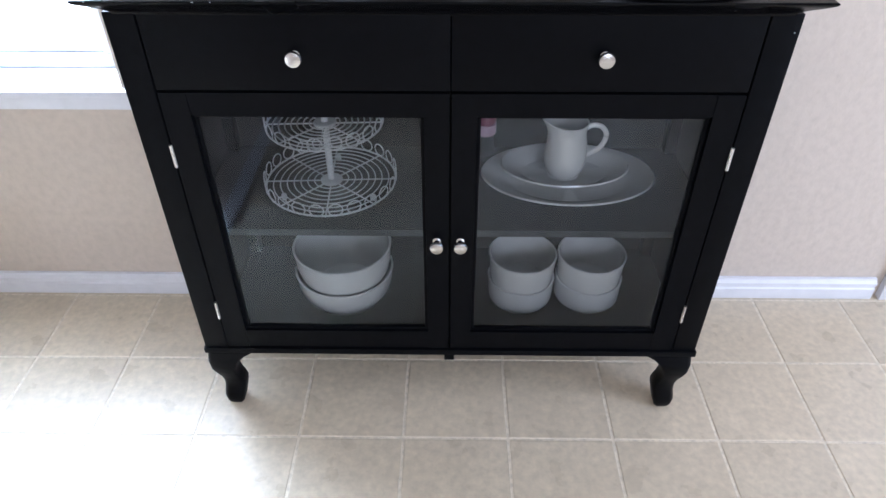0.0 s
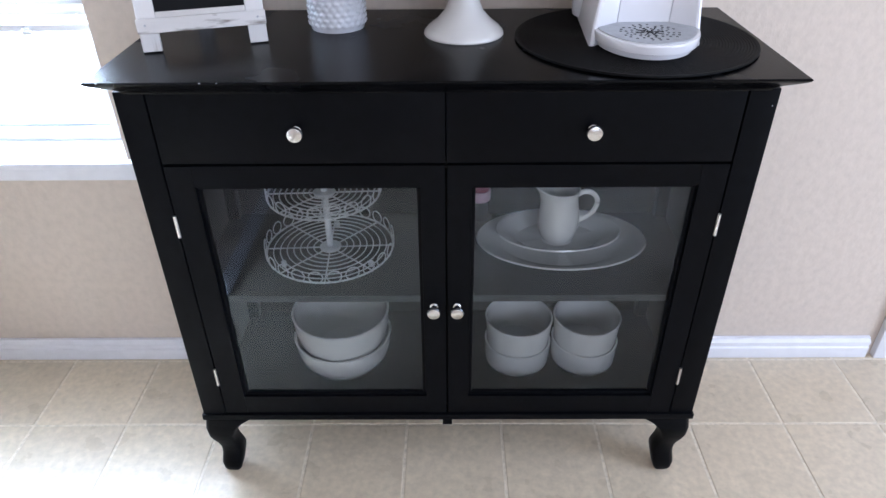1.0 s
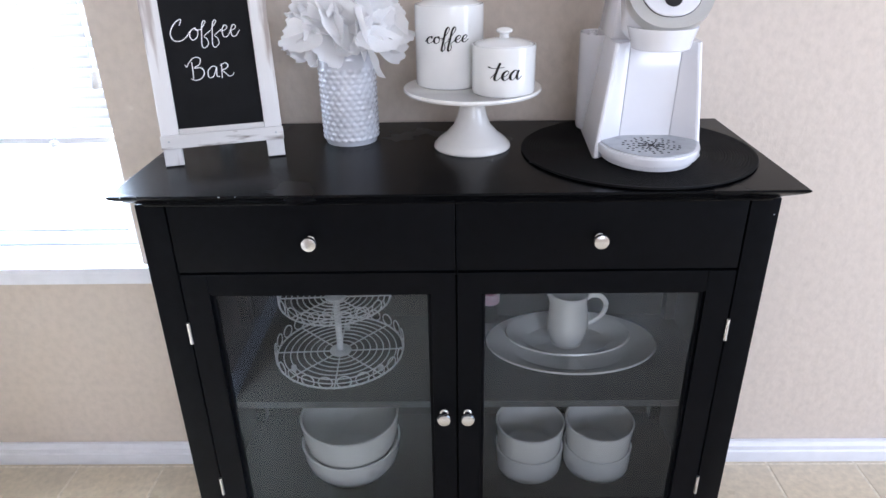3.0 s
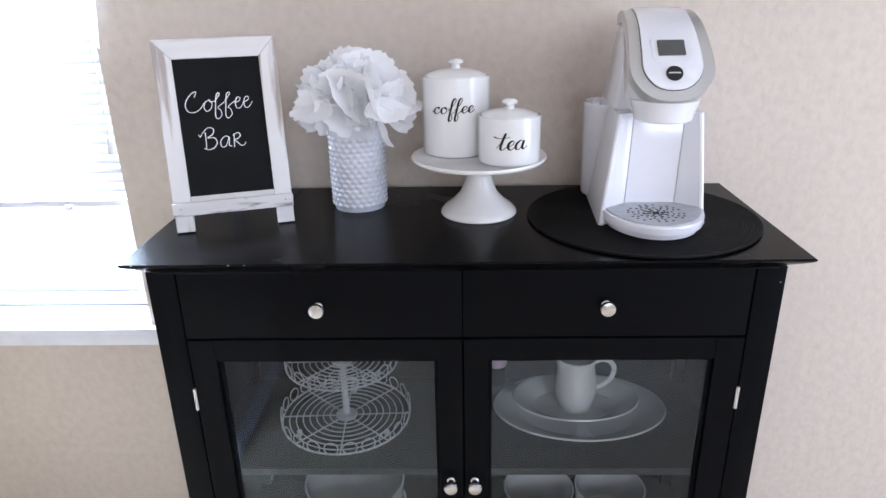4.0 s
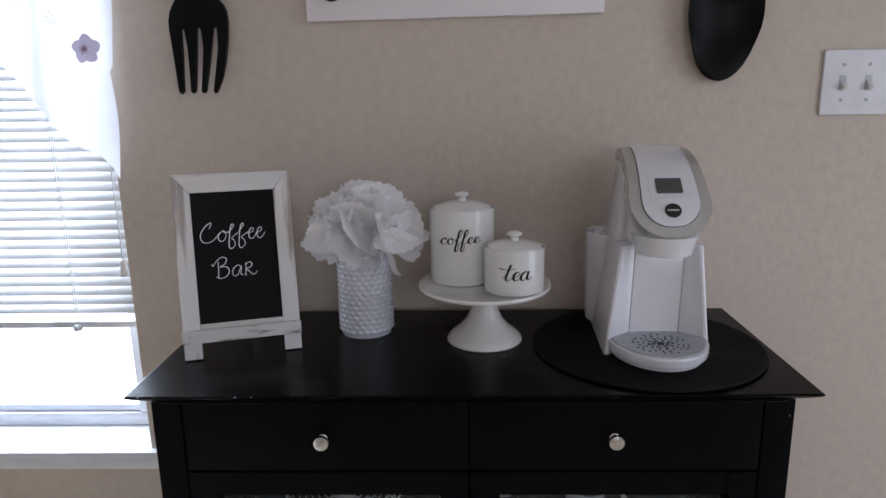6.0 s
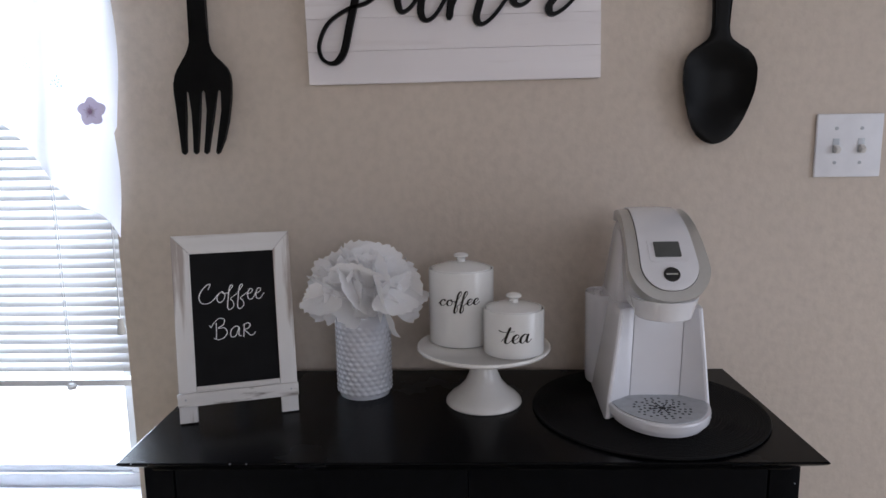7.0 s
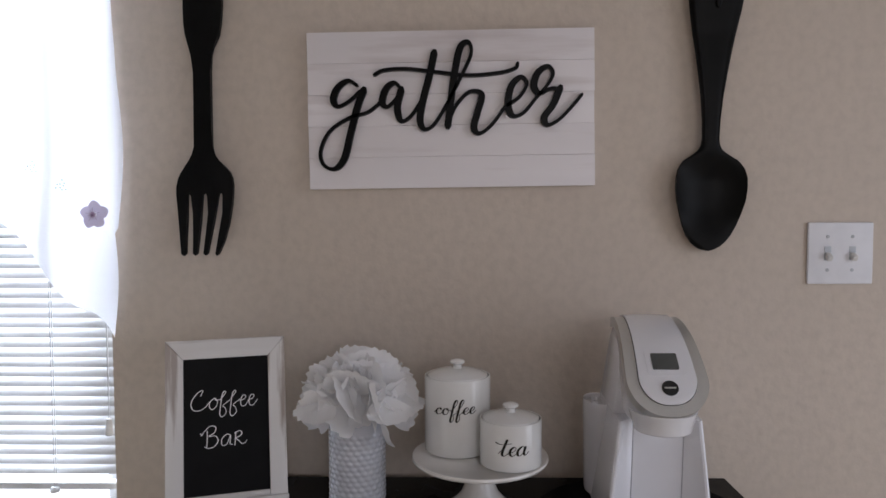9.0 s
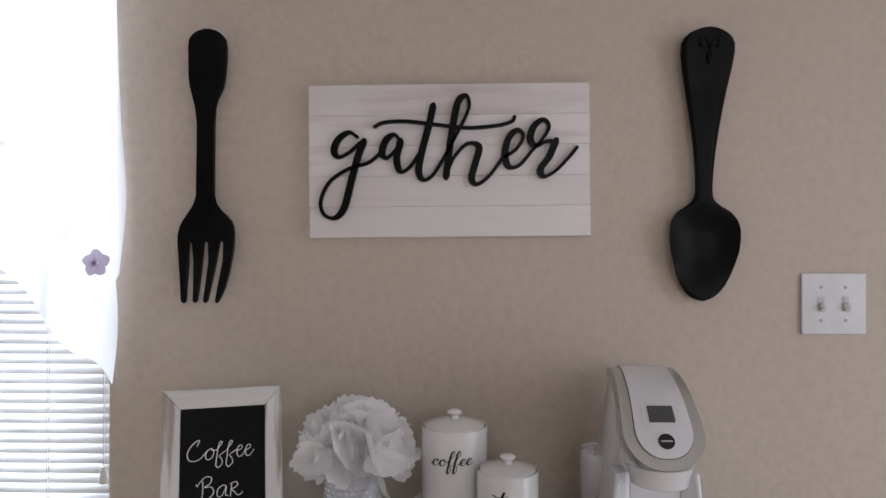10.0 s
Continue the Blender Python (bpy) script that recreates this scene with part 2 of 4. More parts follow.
def tube(points, radius, seg=8, closed=False, bm=None, flat=1.0):
    """A round bar along points; radius may be a function of the share of the way."""
    b = bm or bmesh.new()
    pts = [Vector(p) for p in points]
    n = len(pts)
    rings = []
    up = Vector((0, 0, 1))
    for k, p in enumerate(pts):
        a = pts[(k + 1) % n] if closed or k < n - 1 else p
        c = pts[k - 1] if closed or k > 0 else p
        d = (a - c).normalized()
        side = d.cross(up)
        if side.length < 0.05:
            side = d.cross(Vector((1, 0, 0)))
        side.normalize()
        nor = side.cross(d)
        r = radius(k / max(1, n - 1)) if callable(radius) else radius
        rings.append([b.verts.new(p + r * (math.cos(t) * side + flat * math.sin(t) * nor)) for t in (2 * math.pi * j / seg for j in range(seg))])
    for k in range(n if closed else n - 1):
        p, q = rings[k], rings[(k + 1) % n]
        for j in range(seg):
            b.faces.new((p[j], p[(j + 1) % seg], q[(j + 1) % seg], q[j]))
    if not closed:
        b.faces.new(rings[0][::-1])
        b.faces.new(rings[-1])
    return b


def ring(cx, cy, z, r, wire, seg=48, ry=None, bm=None):
    return tube([(cx + r * math.cos(2 * math.pi * k / seg), cy + (ry or r) * math.sin(2 * math.pi * k / seg), z) for k in range(seg)], wire, 6, True, bm)


def slab(outline, depth, place, bm=None, bevel=0.0):
    """An outline of (u, v) made into a slab; place(u, v, w) gives the point, w from 0 (back) to depth (front)."""
    b = bmesh.new()
    back = [b.verts.new(place(u, v, 0)) for u, v in outline]
    front = [b.verts.new(place(u, v, depth)) for u, v in outline]
    n = len(outline)
    b.faces.new(back[::-1])
    f = b.faces.new(front)
    for k in range(n):
        b.faces.new((back[k], back[(k + 1) % n], front[(k + 1) % n], front[k]))
    if bevel:
        bmesh.ops.bevel(b, geom=list(f.edges), offset=bevel, segments=3, profile=0.5, affect="EDGES")
    return join(bm, b)


def surface(nu, nv, f, thick=0.0):
    """A sheet f(u, v) for u, v from 0 to 1, with thickness if wished."""
    b = bmesh.new()
    g = [[b.verts.new(f(i / nu, j / nv)) for j in range(nv + 1)] for i in range(nu + 1)]
    for i in range(nu):
        for j in range(nv):
            b.faces.new((g[i][j], g[i + 1][j], g[i + 1][j + 1], g[i][j + 1]))
    if thick:
        bmesh.ops.recalc_face_normals(b, faces=b.faces[:])
        bmesh.ops.solidify(b, geom=b.faces[:], thickness=thick)
    return b


def pen(stroke, thin, thick, depth, place, bm=None, slant=0.25):
    """A pen stroke along (u, v) points, wide on the way down and thin on the way up, as a raised ribbon."""
    b = bm or bmesh.new()
    pts = smooth_line([(u, v, 0) for u, v in stroke], 9)
    n = len(pts)
    dirs = [(pts[min(k + 1, n - 1)] - pts[max(k - 1, 0)]).normalized() for k in range(n)]
    wid = []
    for d in dirs:
        s = max(0.0, -(d.y + slant * d.x * 0.4))
        wid.append(thin + (thick - thin) * s)
    wid = [sum(wid[max(0, k - 3):k + 4]) / len(wid[max(0, k - 3):k + 4]) for k in range(n)]
    sections = [(pts[0] - dirs[0] * wid[0] * 0.5, dirs[0], wid[0] * 0.45)] + list(zip(pts, dirs, wid)) + [(pts[-1] + dirs[-1] * wid[-1] * 0.5, dirs[-1], wid[-1] * 0.45)]
    rows = []
    for p, d, w in sections:
        s = Vector((-d.y, d.x, 0)) * w / 2
        a, c = p + s, p - s
        rows.append([b.verts.new(place(q.x, q.y, h)) for q, h in ((a, 0), (a * 0.97 + p * 0.03, depth), (c * 0.97 + p * 0.03, depth), (c, 0))])
    for p, q in zip(rows, rows[1:]):
        for j in range(4):
            b.faces.new((p[j], p[(j + 1) % 4], q[(j + 1) % 4], q[j]))
    b.faces.new(rows[0][::-1])
    b.faces.new(rows[-1])
    return b


# a running hand: strokes for an x-height of 1, and the way to the next letter
HAND = {}
HAND["c"] = ([[(-0.1, 0.25), (0.30, 0.85), (0.58, 0.98), (0.62, 0.78)], [(0.58, 0.95), (0.28, 0.85), (0.12, 0.42), (0.28, 0.04), (0.55, 0.08), (0.85, 0.38)]], 0.80)
HAND["o"] = ([[(0.55, 0.95), (0.22, 0.85), (0.10, 0.40), (0.30, 0.02), (0.60, 0.22), (0.62, 0.72), (0.45, 0.97), (0.55, 0.74), (0.95, 0.72)]], 0.85)
HAND["f"] = ([[(0.0, 0.45), (0.32, 1.05), (0.58, 1.85), (0.44, 2.20), (0.26, 1.70), (0.20, 0.50), (0.14, -0.75), (0.26, -1.10), (0.44, -0.65), (0.36, 0.0), (0.72, 0.32)]], 0.60)
HAND["e"] = ([[(-0.05, 0.30), (0.38, 0.48), (0.58, 0.80), (0.42, 1.0), (0.18, 0.75), (0.15, 0.30), (0.38, 0.02), (0.78, 0.38)]], 0.66)
HAND["t"] = ([[(-0.1, 0.25), (0.28, 0.95), (0.48, 1.75)], [(0.46, 1.75), (0.30, 0.95), (0.22, 0.25), (0.40, 0.02), (0.75, 0.35)], [(-0.45, 1.42), (-0.1, 1.28), (0.4, 1.30), (0.85, 1.38)]], 0.70)
HAND["a"] = ([[(0.66, 0.82), (0.42, 1.0), (0.12, 0.62), (0.15, 0.12), (0.40, 0.06), (0.62, 0.50), (0.72, 0.98), (0.64, 0.35), (0.78, 0.03), (1.08, 0.34)]], 1.0)


# a rounder hand, as drawn with a chalk pen
ROUND = {}
ROUND["C"] = ([[(0.74, 1.28), (0.86, 1.74), (0.52, 1.62), (0.16, 1.15), (0.03, 0.60), (0.28, 0.10), (0.80, 0.02), (1.25, 0.30), (1.52, 0.70)]], 1.52)
ROUND["o"] = ([[(0.36, 0.98), (0.07, 0.74), (0.02, 0.30), (0.26, 0.02), (0.58, 0.24), (0.64, 0.70), (0.40, 0.99), (0.52, 0.80), (0.92, 0.84)]], 0.84)
ROUND["f"] = ([[(0.02, 0.80), (0.28, 1.18), (0.40, 1.44), (0.24, 1.50), (0.12, 1.12), (0.10, 0.20), (0.12, -0.48), (0.34, -0.70), (0.62, -0.38), (0.50, 0.05), (0.30, 0.28), (0.82, 0.72)]], 0.84)
ROUND["e"] = ([[(-0.04, 0.55), (0.34, 0.70), (0.42, 0.95), (0.20, 1.03), (0.05, 0.66), (0.14, 0.16), (0.44, 0.10), (0.74, 0.55)]], 0.70)
ROUND["B"] = ([[(0.42, 1.45), (0.50, 0.75), (0.54, 0.05)], [(-0.12, 1.28), (0.02, 1.12), (0.18, 1.42), (0.62, 1.84), (1.10, 1.72), (1.05, 1.26), (0.62, 0.98), (1.18, 0.95), (1.44, 0.52), (1.20, 0.08), (0.72, -0.05), (0.36, 0.10)]], 1.62)
ROUND["a"] = ([[(0.84, 0.90), (0.50, 1.0), (0.14, 0.65), (0.20, 0.12), (0.58, 0.15), (0.84, 0.86), (0.86, 0.20), (1.08, 0.08)]], 1.16)
ROUND["R"] = ([[(0.10, 1.12), (0.12, 0.55), (0.14, 0.0)], [(0.0, 1.02), (0.42, 1.20), (0.64, 0.96), (0.44, 0.70), (0.16, 0.62), (0.48, 0.30), (0.74, 0.06), (1.02, 0.12), (1.12, 0.32)]], 1.12)


def word(text, thin, thick, depth, place, x_height, gap=0.0, hand=HAND):
    """A word in a running hand, centred on u = 0, its base line at v = 0."""
    width = sum(hand[ch][1] + gap for ch in text) - gap
    bm, x = bmesh.new(), -width / 2
    for k, ch in enumerate(text):
        for s in hand[ch][0]:
            pen([((x + u + 0.12 * v) * x_height, v * x_height) for u, v in s], thin, thick, depth, place, bm)
        x += hand[ch][1] + gap
    return bm


# ---- the room ----
WL, WR, WB, WT = -1.56, -0.645, 0.531, 2.05   # the window's opening
RX0, RX1, RY0, RZ = -2.4, 2.0, -4.0, 2.44

bm = bmesh.new()
box(RX0, WL, 0, 0.14, 0, RZ, bm=bm)
box(WR, 1.03, 0, 0.14, 0, RZ, bm=bm)
box(WL, WR, 0, 0.14, 0, WB - 0.002, bm=bm)
box(WL, WR, 0, 0.14, WT, RZ, bm=bm)
box(1.93, RX1, 0, 0.14, 0, RZ, bm=bm)
box(1.03, 1.93, 0, 0.14, 2.07, RZ, bm=bm)
setting("wall_north", bm, M_WALL, "beige textured painted wall with a window opening", 0)
bm = box(RX0 - 0.1, RX0, RY0, 0.14, 0, RZ)
setting("wall_west", bm, M_WALL, "beige painted wall", 0)
# unseen wall; its opening is assumed, behind the side fill lamp
bm = bmesh.new()
for y0, y1, z0, z1 in ((RY0, -1.85, 0, RZ), (-0.55, 0.14, 0, RZ), (-1.85, -0.55, 2.05, RZ)):
    box(RX1, RX1 + 0.1, y0, y1, z0, z1, bm=bm)
setting("wall_east", bm, M_WALL, "unseen beige painted wall with an assumed opening for fill light", 0)
# unseen wall; its opening is assumed, behind the rear fill lamp
bm = bmesh.new()
for x0, x1, z0, z1 in ((RX0 - 0.1, 0.15, 0, RZ), (1.75, RX1 + 0.1, 0, RZ), (0.15, 1.75, 0, 0.55), (0.15, 1.75, 2.15, RZ)):
    box(x0, x1, RY0 - 0.1, RY0, z0, z1, bm=bm)
setting("wall_south", bm, M_WALL, "unseen beige painted wall with an assumed opening at the fill lamp", 0)
bm = box(-0.75, -0.612, RY0, -0.92, 0, RZ)
setting("wall_partition", bm, M_WALL, "beige painted partition wall", 0)
bm = box(RX0 - 0.1, RX1 + 0.1, RY0 - 0.1, 0.14, RZ, RZ + 0.1)
setting("ceiling", bm, M_CEIL, "white painted ceiling", 0)


def baseboard(name, length, m):
    """A moulded skirting board, 6 cm high, along local x, its back on local y = 0."""
    prof = [(0, 0), (-0.014, 0), (-0.015, 0.004), (-0.015, 0.042), (-0.012, 0.047), (-0.012, 0.053), (-0.0145, 0.057), (-0.0145, 0.066),
            (-0.011, 0.070), (-0.008, 0.074), (-0.007, 0.078), (0, 0.080)]
    b = bmesh.new()
    prof = [(y, z * 0.72) for y, z in prof]
    a = [b.verts.new((0, y, z)) for y, z in prof]
    c = [b.verts.new((length, y, z)) for y, z in prof]
    for k in range(len(prof)):
        j = (k + 1) % len(prof)
        b.faces.new((a[k], a[j], c[j], c[k]))
    b.faces.new(a)
    b.faces.new(c[::-1])
    ob = part(name, b, M_TRIM, None, "white moulded baseboard along the wall", 20, m)
    return tagged(ob, kind="structure")


baseboard("baseboard_north", 3.408, pose(RX0, -0.001, 0.0012))
baseboard("baseboard_partition", 3.08, pose(-0.611, RY0, 0.0012, 0, 0, 90))
bm = box(1.026, 1.095, -0.019, 0.0, 0.001, 2.13, 0.003)
box(1.026, 1.93, -0.019, 0.0, 2.07, 2.135, 0.003, bm=bm)
setting("door_trim", bm, M_TRIM, "white painted door casing")
bm = box(1.03, 1.93, 0.03, 0.07, 0.004, 2.07, 0.003)
setting("door_1", bm, M_TRIM, "white closed interior door")

# ---- the window ----
win = tagged(new("window_1"), "white vinyl window with bright daylight behind", kind="structure")
bm = box(WL - 0.03, WR + 0.04, -0.022, -0.0015, WB - 0.014, WB, 0.003)
box(WL + 0.001, WR - 0.001, -0.004, 0.118, WB - 0.001, WB - 0.0002, bm=bm)
part("window_sill", bm, M_TRIM, win)
part("apron", box(WL - 0.02, WR + 0.03, -0.014, -0.0015, WB - 0.042, WB - 0.015, 0.003), M_TRIM, win)
bm = bmesh.new()
for x0, x1, z0, z1 in ((WL, WR, WB + 0.0005, WB + 0.030), (WL, WR, WT - 0.05, WT), (WL, WL + 0.045, WB + 0.0305, WT - 0.0505), (WR - 0.064, WR - 0.001, WB + 0.0305, WT - 0.0505)):
    box(x0, x1, 0.092, 0.135, z0, z1, 0.004, bm=bm)
part("window_frame", bm, M_VINYL, win)
bm = bmesh.new()
for x0, x1, z0, z1 in ((WL + 0.046, WR - 0.065, WB + 0.0325, WB + 0.047), (WL + 0.046, WR - 0.065, 1.28, 1.32)):
    box(x0, x1, 0.100, 0.125, z0, z1, 0.003, bm=bm)
part("sash", bm, M_VINYL, win)
pane_part(WL + 0.04, WR - 0.060, 0.108, 0.112, WB + 0.040, WT - 0.045, win)

blind = thing("window_blind", pose(0, 0.045, 0), "white mini blind lowered over the upper window", "blind")
SL = WR - 0.006
part("headrail", box(WL + 0.006, SL, -0.013, 0.013, WT - 0.03, WT - 0.002, 0.002), M_VINYL, blind)
b0, pitch = 0.806, 0.0189


def slat_sheet(u, v):
    w = (v - 0.5) * 0.0245
    return (WL + 0.006 + u * (SL - WL - 0.006), w * 0.70 - 0.0012 * (1 - (2 * v - 1) ** 2), w * 0.71 + 0.0010 * (1 - (2 * v - 1) ** 2))


slat_mesh = mesh_of("slat", surface(1, 6, slat_sheet, 0.0004), M_SLAT)
k = 0
while b0 + k * pitch < WT - 0.035:
    s = new("slat", slat_mesh)
    s.parent = blind
    s.matrix_basis = pose(0, 0, b0 + 0.0088 + k * pitch)
    k += 1
part("bottom_rail", box(WL + 0.006, SL, -0.012, 0.012, b0 - 0.030, b0 - 0.016, 0.003), M_VINYL, blind)
for x in (-0.781, -1.43):
    bm = tube([(x, -0.0125, b0 - 0.02), (x, -0.0125, WT - 0.03)], 0.0008, 6)
    tube([(x + 0.004, -0.0125, b0 - 0.02), (x + 0.004, -0.0125, WT - 0.03)], 0.0007, 6, bm=bm)
    part("ladder_cord", bm, M_SLAT, blind)
    part("cord_button", lathe([(0, -0.005), (0.009, -0.004), (0.010, 0.002), (0.007, 0.007), (0, 0.008)], 16), M_VINYL, blind, at=pose(x, -0.012, b0 - 0.030))
part("pull_cord", tube([(-0.671, -0.015, 0.915), (-0.671, -0.015, 1.3), (-0.67, -0.014, WT - 0.03)], 0.0011, 6), M_CORD, blind)
part("cord_tassel", lathe([(0, 0.028), (0.0035, 0.027), (0.005, 0.015), (0.0062, 0.0), (0.005, -0.002), (0, -0.002)], 14), M_SHELL, blind, "grey-white plastic tassel", at=pose(-0.671, -0.015, 0.886) @ Matrix.Diagonal((1.25, 1.25, 1.1, 1)))

# bright overcast daylight outside
bm = bmesh.new()
bmesh.ops.create_grid(bm, x_segments=1, y_segments=1, size=4)
m_out = bpy.data.materials.new("daylight outside")
m_out.use_nodes = True
em = m_out.node_tree.nodes.new("ShaderNodeEmission")
em.inputs[0].default_value, em.inputs[1].default_value = (0.95, 0.98, 1.0, 1), 9.0
m_out.node_tree.links.new(em.outputs[0], m_out.node_tree.nodes["Material Output"].inputs[0])
back = part("backdrop", bm, m_out, None, "plain bright daylight outside the window", 0, pose(-1.5, 3.0, 1.5, 90, 0, 0))
tagged(back, kind="structure")

# ---- the curtain ----
curtain = thing("sheer_curtain", pose(0, 0, 0), "white sheer curtain with purple flowers drawn aside", "curtain")


OFF, NEAR = -0.085, 0.952   # the drape's distance from the wall


def hang(x, z):
    """The place on the drape that covers the point x, z of the wall."""
    return x * NEAR, 1.28 + (z - 1.28) * NEAR


def curtain_low(x):
    """Height of the curtain's lower edge, which swings up away from its right end."""
    s = max(0.0, -0.656 - x)
    return 1.072 + 0.035 * (1 - math.exp(-s / 0.015)) + 0.74 * s + 2.2 * s * s + 0.005 * math.sin(s * 95)


def curtain_sheet(u, v):
    top = 2.12
    x = -0.656 - 0.945 * u
    low = min(curtain_low(x), 1.98)
    z = low + (top - low) * v
    edge = ((0.017 * math.exp(-((z - 1.42) / 0.14) ** 2) if z > 1.27 else 0.006 * math.sin((z - 1.093) / 0.177 * math.pi)) - 0.012 * max(0, (z - 1.62) / 0.3)) * (1 - u) ** 6
    y = OFF + 0.014 * math.sin(u * 58 + 2.0 * v) + 0.010 * math.sin(u * 23 + 1) * v + 0.058 * max(0.0, 1 - u / 0.05) ** 2
    x, z = hang(x + edge, z)
    return (x, y, z)


part("drape", surface(130, 90, curtain_sheet), M_SHEER, curtain, "white sheer gathered fabric")
part("curtain_rod", tube([(-1.75, OFF, 2.098), (-0.55, OFF, 2.098)], 0.009, 12), M_VINYL, curtain)


def flower(x, z, r, petals, parent):
    bm = bmesh.new()
    for k in range(5):
        a = k * 2 * math.pi / 5 + 0.35

        def petal_at(u, v):
            t = u * 2 * math.pi
            d = v * (0.50 + 0.03 * math.sin(4 * t + k) + 0.015 * math.sin(9 * t))
            cx, cz = math.cos(a) * 0.57, math.sin(a) * 0.57
            return (r * (cx + d * 0.85 * math.cos(t)), -0.001 * k - 0.0004, r * (cz + d * 0.85 * math.sin(t)))
        surf = surface(18, 3, petal_at)
        join(bm, surf)
    f = part("embroidered_flower", bm, petals, parent, "purple embroidered pansy on the fabric", 0, pose(*hang(x, z)[:1], OFF - 0.027, hang(x, z)[1]))
    bm = lathe([(0.0, 0.001), (0.09 * r, 0.0008), (0.14 * r, 0.0)], 14)
    for k in range(15):
        a = k * 2 * math.pi / 15 + 0.35
        reach = (0.52 if k % 3 == 0 else 0.38) * r
        tube([(q * math.cos(a), q * math.sin(a), 0.0004) for q in (0.12 * r, reach)], lambda t: 0.0007 * (1 - 0.7 * t), 4, bm=bm)
    part("flower_heart", bm, M_PURPLE_DK, f, "dark stitched heart with fine veins", smooth=0, at=pose(0, -0.0062, 0, 90, 0, 0))


flower(-0.642, 1.305, 0.0240, M_PURPLE, curtain)
flower(-0.828, 1.512, 0.021, M_PURPLE, curtain)
flower(-1.05, 1.75, 0.021, M_PURPLE, curtain)
for x, z in ((-0.752, 1.388), (-0.700, 1.356)):
    bm = bmesh.new()
    for k in range(9):
        a = k * 0.7
        rr = 0.010 * (0.35 + 0.65 * (k % 3) / 2)
        lathe([(0, 0.0006), (0.0018, 0.0)], 8, x + rr * math.cos(a), rr * math.sin(a), bm=bm)
    part("embroidered_sprig", bm, M_GREEN, curtain, "pale green embroidered sprig", 0, pose(hang(x, z)[0] - x, OFF - 0.027, hang(x, z)[1], 90, 0, 0))

# ---- the cabinet ----
CX, CF, CB, TOPZ = 0.457, -0.352, -0.045, 0.828
cab = thing("sideboard_cabinet", pose(0, 0, 0), "black painted sideboard with glass doors on curved legs", "cabinet")
b = bmesh.new()
prof = [(-0.034, 0.8005), (-0.031, 0.8055), (-0.024, 0.8105), (-0.012, 0.8170), (-0.0045, 0.8215), (-0.0012, 0.8240), (0.0002, 0.8258), (0.0, 0.8272), (-0.0012, 0.828)]
x1, y0, y1 = 0.4722, -0.395, -0.029
rings = []
for o, z in prof:
    rings.append([b.verts.new(p) for p in ((-x1 - o, y0 - o, z), (x1 + o, y0 - o, z), (x1 + o, y1, z), (-x1 - o, y1, z))])
for p, q in zip(rings, rings[1:]):
    for k in range(4):
        b.faces.new((p[k], p[(k + 1) % 4], q[(k + 1) % 4], q[k]))
b.faces.new(rings[0][::-1])
b.faces.new(rings[-1])
part("top", b, M_TOP, cab, "black satin lacquered top with rounded edge", 30)
part("paint_chip", box(0.4496, 0.4510, CF - 0.0004, CF + 0.0004, 0.7745, 0.7762, 0.0003), M_GRATE, cab, "pale chip in the paint")
for x, w in ((-0.452, 0.0010), (-0.318, 0.0013), (-0.296, 0.0007)):
    part("paint_chip", box(x - w, x + w, y0 - 0.0009, y0 + 0.0004, 0.8266, 0.8275, 0.0002), M_GRATE, cab, "pale chip in the paint")
for sx in (-1, 1):
    xa, xb = sorted((sx * CX, sx * 0.4155))
    part("post", box(xa, xb, CF, -0.315, 0.173, 0.800, 0.0012), M_BLACK, cab)
    part("post", box(xa, xb, CB - 0.03, CB, 0.173, 0.800, 0.0012), M_BLACK, cab)
    xa, xb = sorted((sx * (CX - 0.004), sx * (CX - 0.020)))
    part("side_panel", box(xa, xb, -0.316, CB - 0.029, 0.174, 0.799, 0.001), M_BLACK, cab)
part("back_panel", box(-0.436, 0.436, CB - 0.008, CB - 0.002, 0.174, 0.800), M_INNER, cab, smooth=0)
part("bottom_panel", box(-0.460, 0.460, CF - 0.004, CB, 0.160, 0.1735, 0.002), M_BLACK, cab)
part("cabinet_floor", box(-0.436, 0.436, -0.330, CB - 0.009, 0.1738, 0.180), M_INNER, cab, smooth=0)
part("drawer_divider", box(-0.414, 0.414, -0.330, CB - 0.009, 0.672, 0.690), M_INNER, cab, smooth=0)
part("centre_post", box(-0.012, 0.012, -0.3335, -0.3300, 0.181, 0.671), M_BLACK, cab, smooth=0)
part("centre_foot", box(-0.009, 0.009, -0.352, -0.334, 0.143, 0.1595, 0.001), M_BLACK, cab)
part("shelf", box(-0.436, 0.436, -0.328, CB - 0.009, 0.419, 0.432, 0.001), M_INNER, cab)


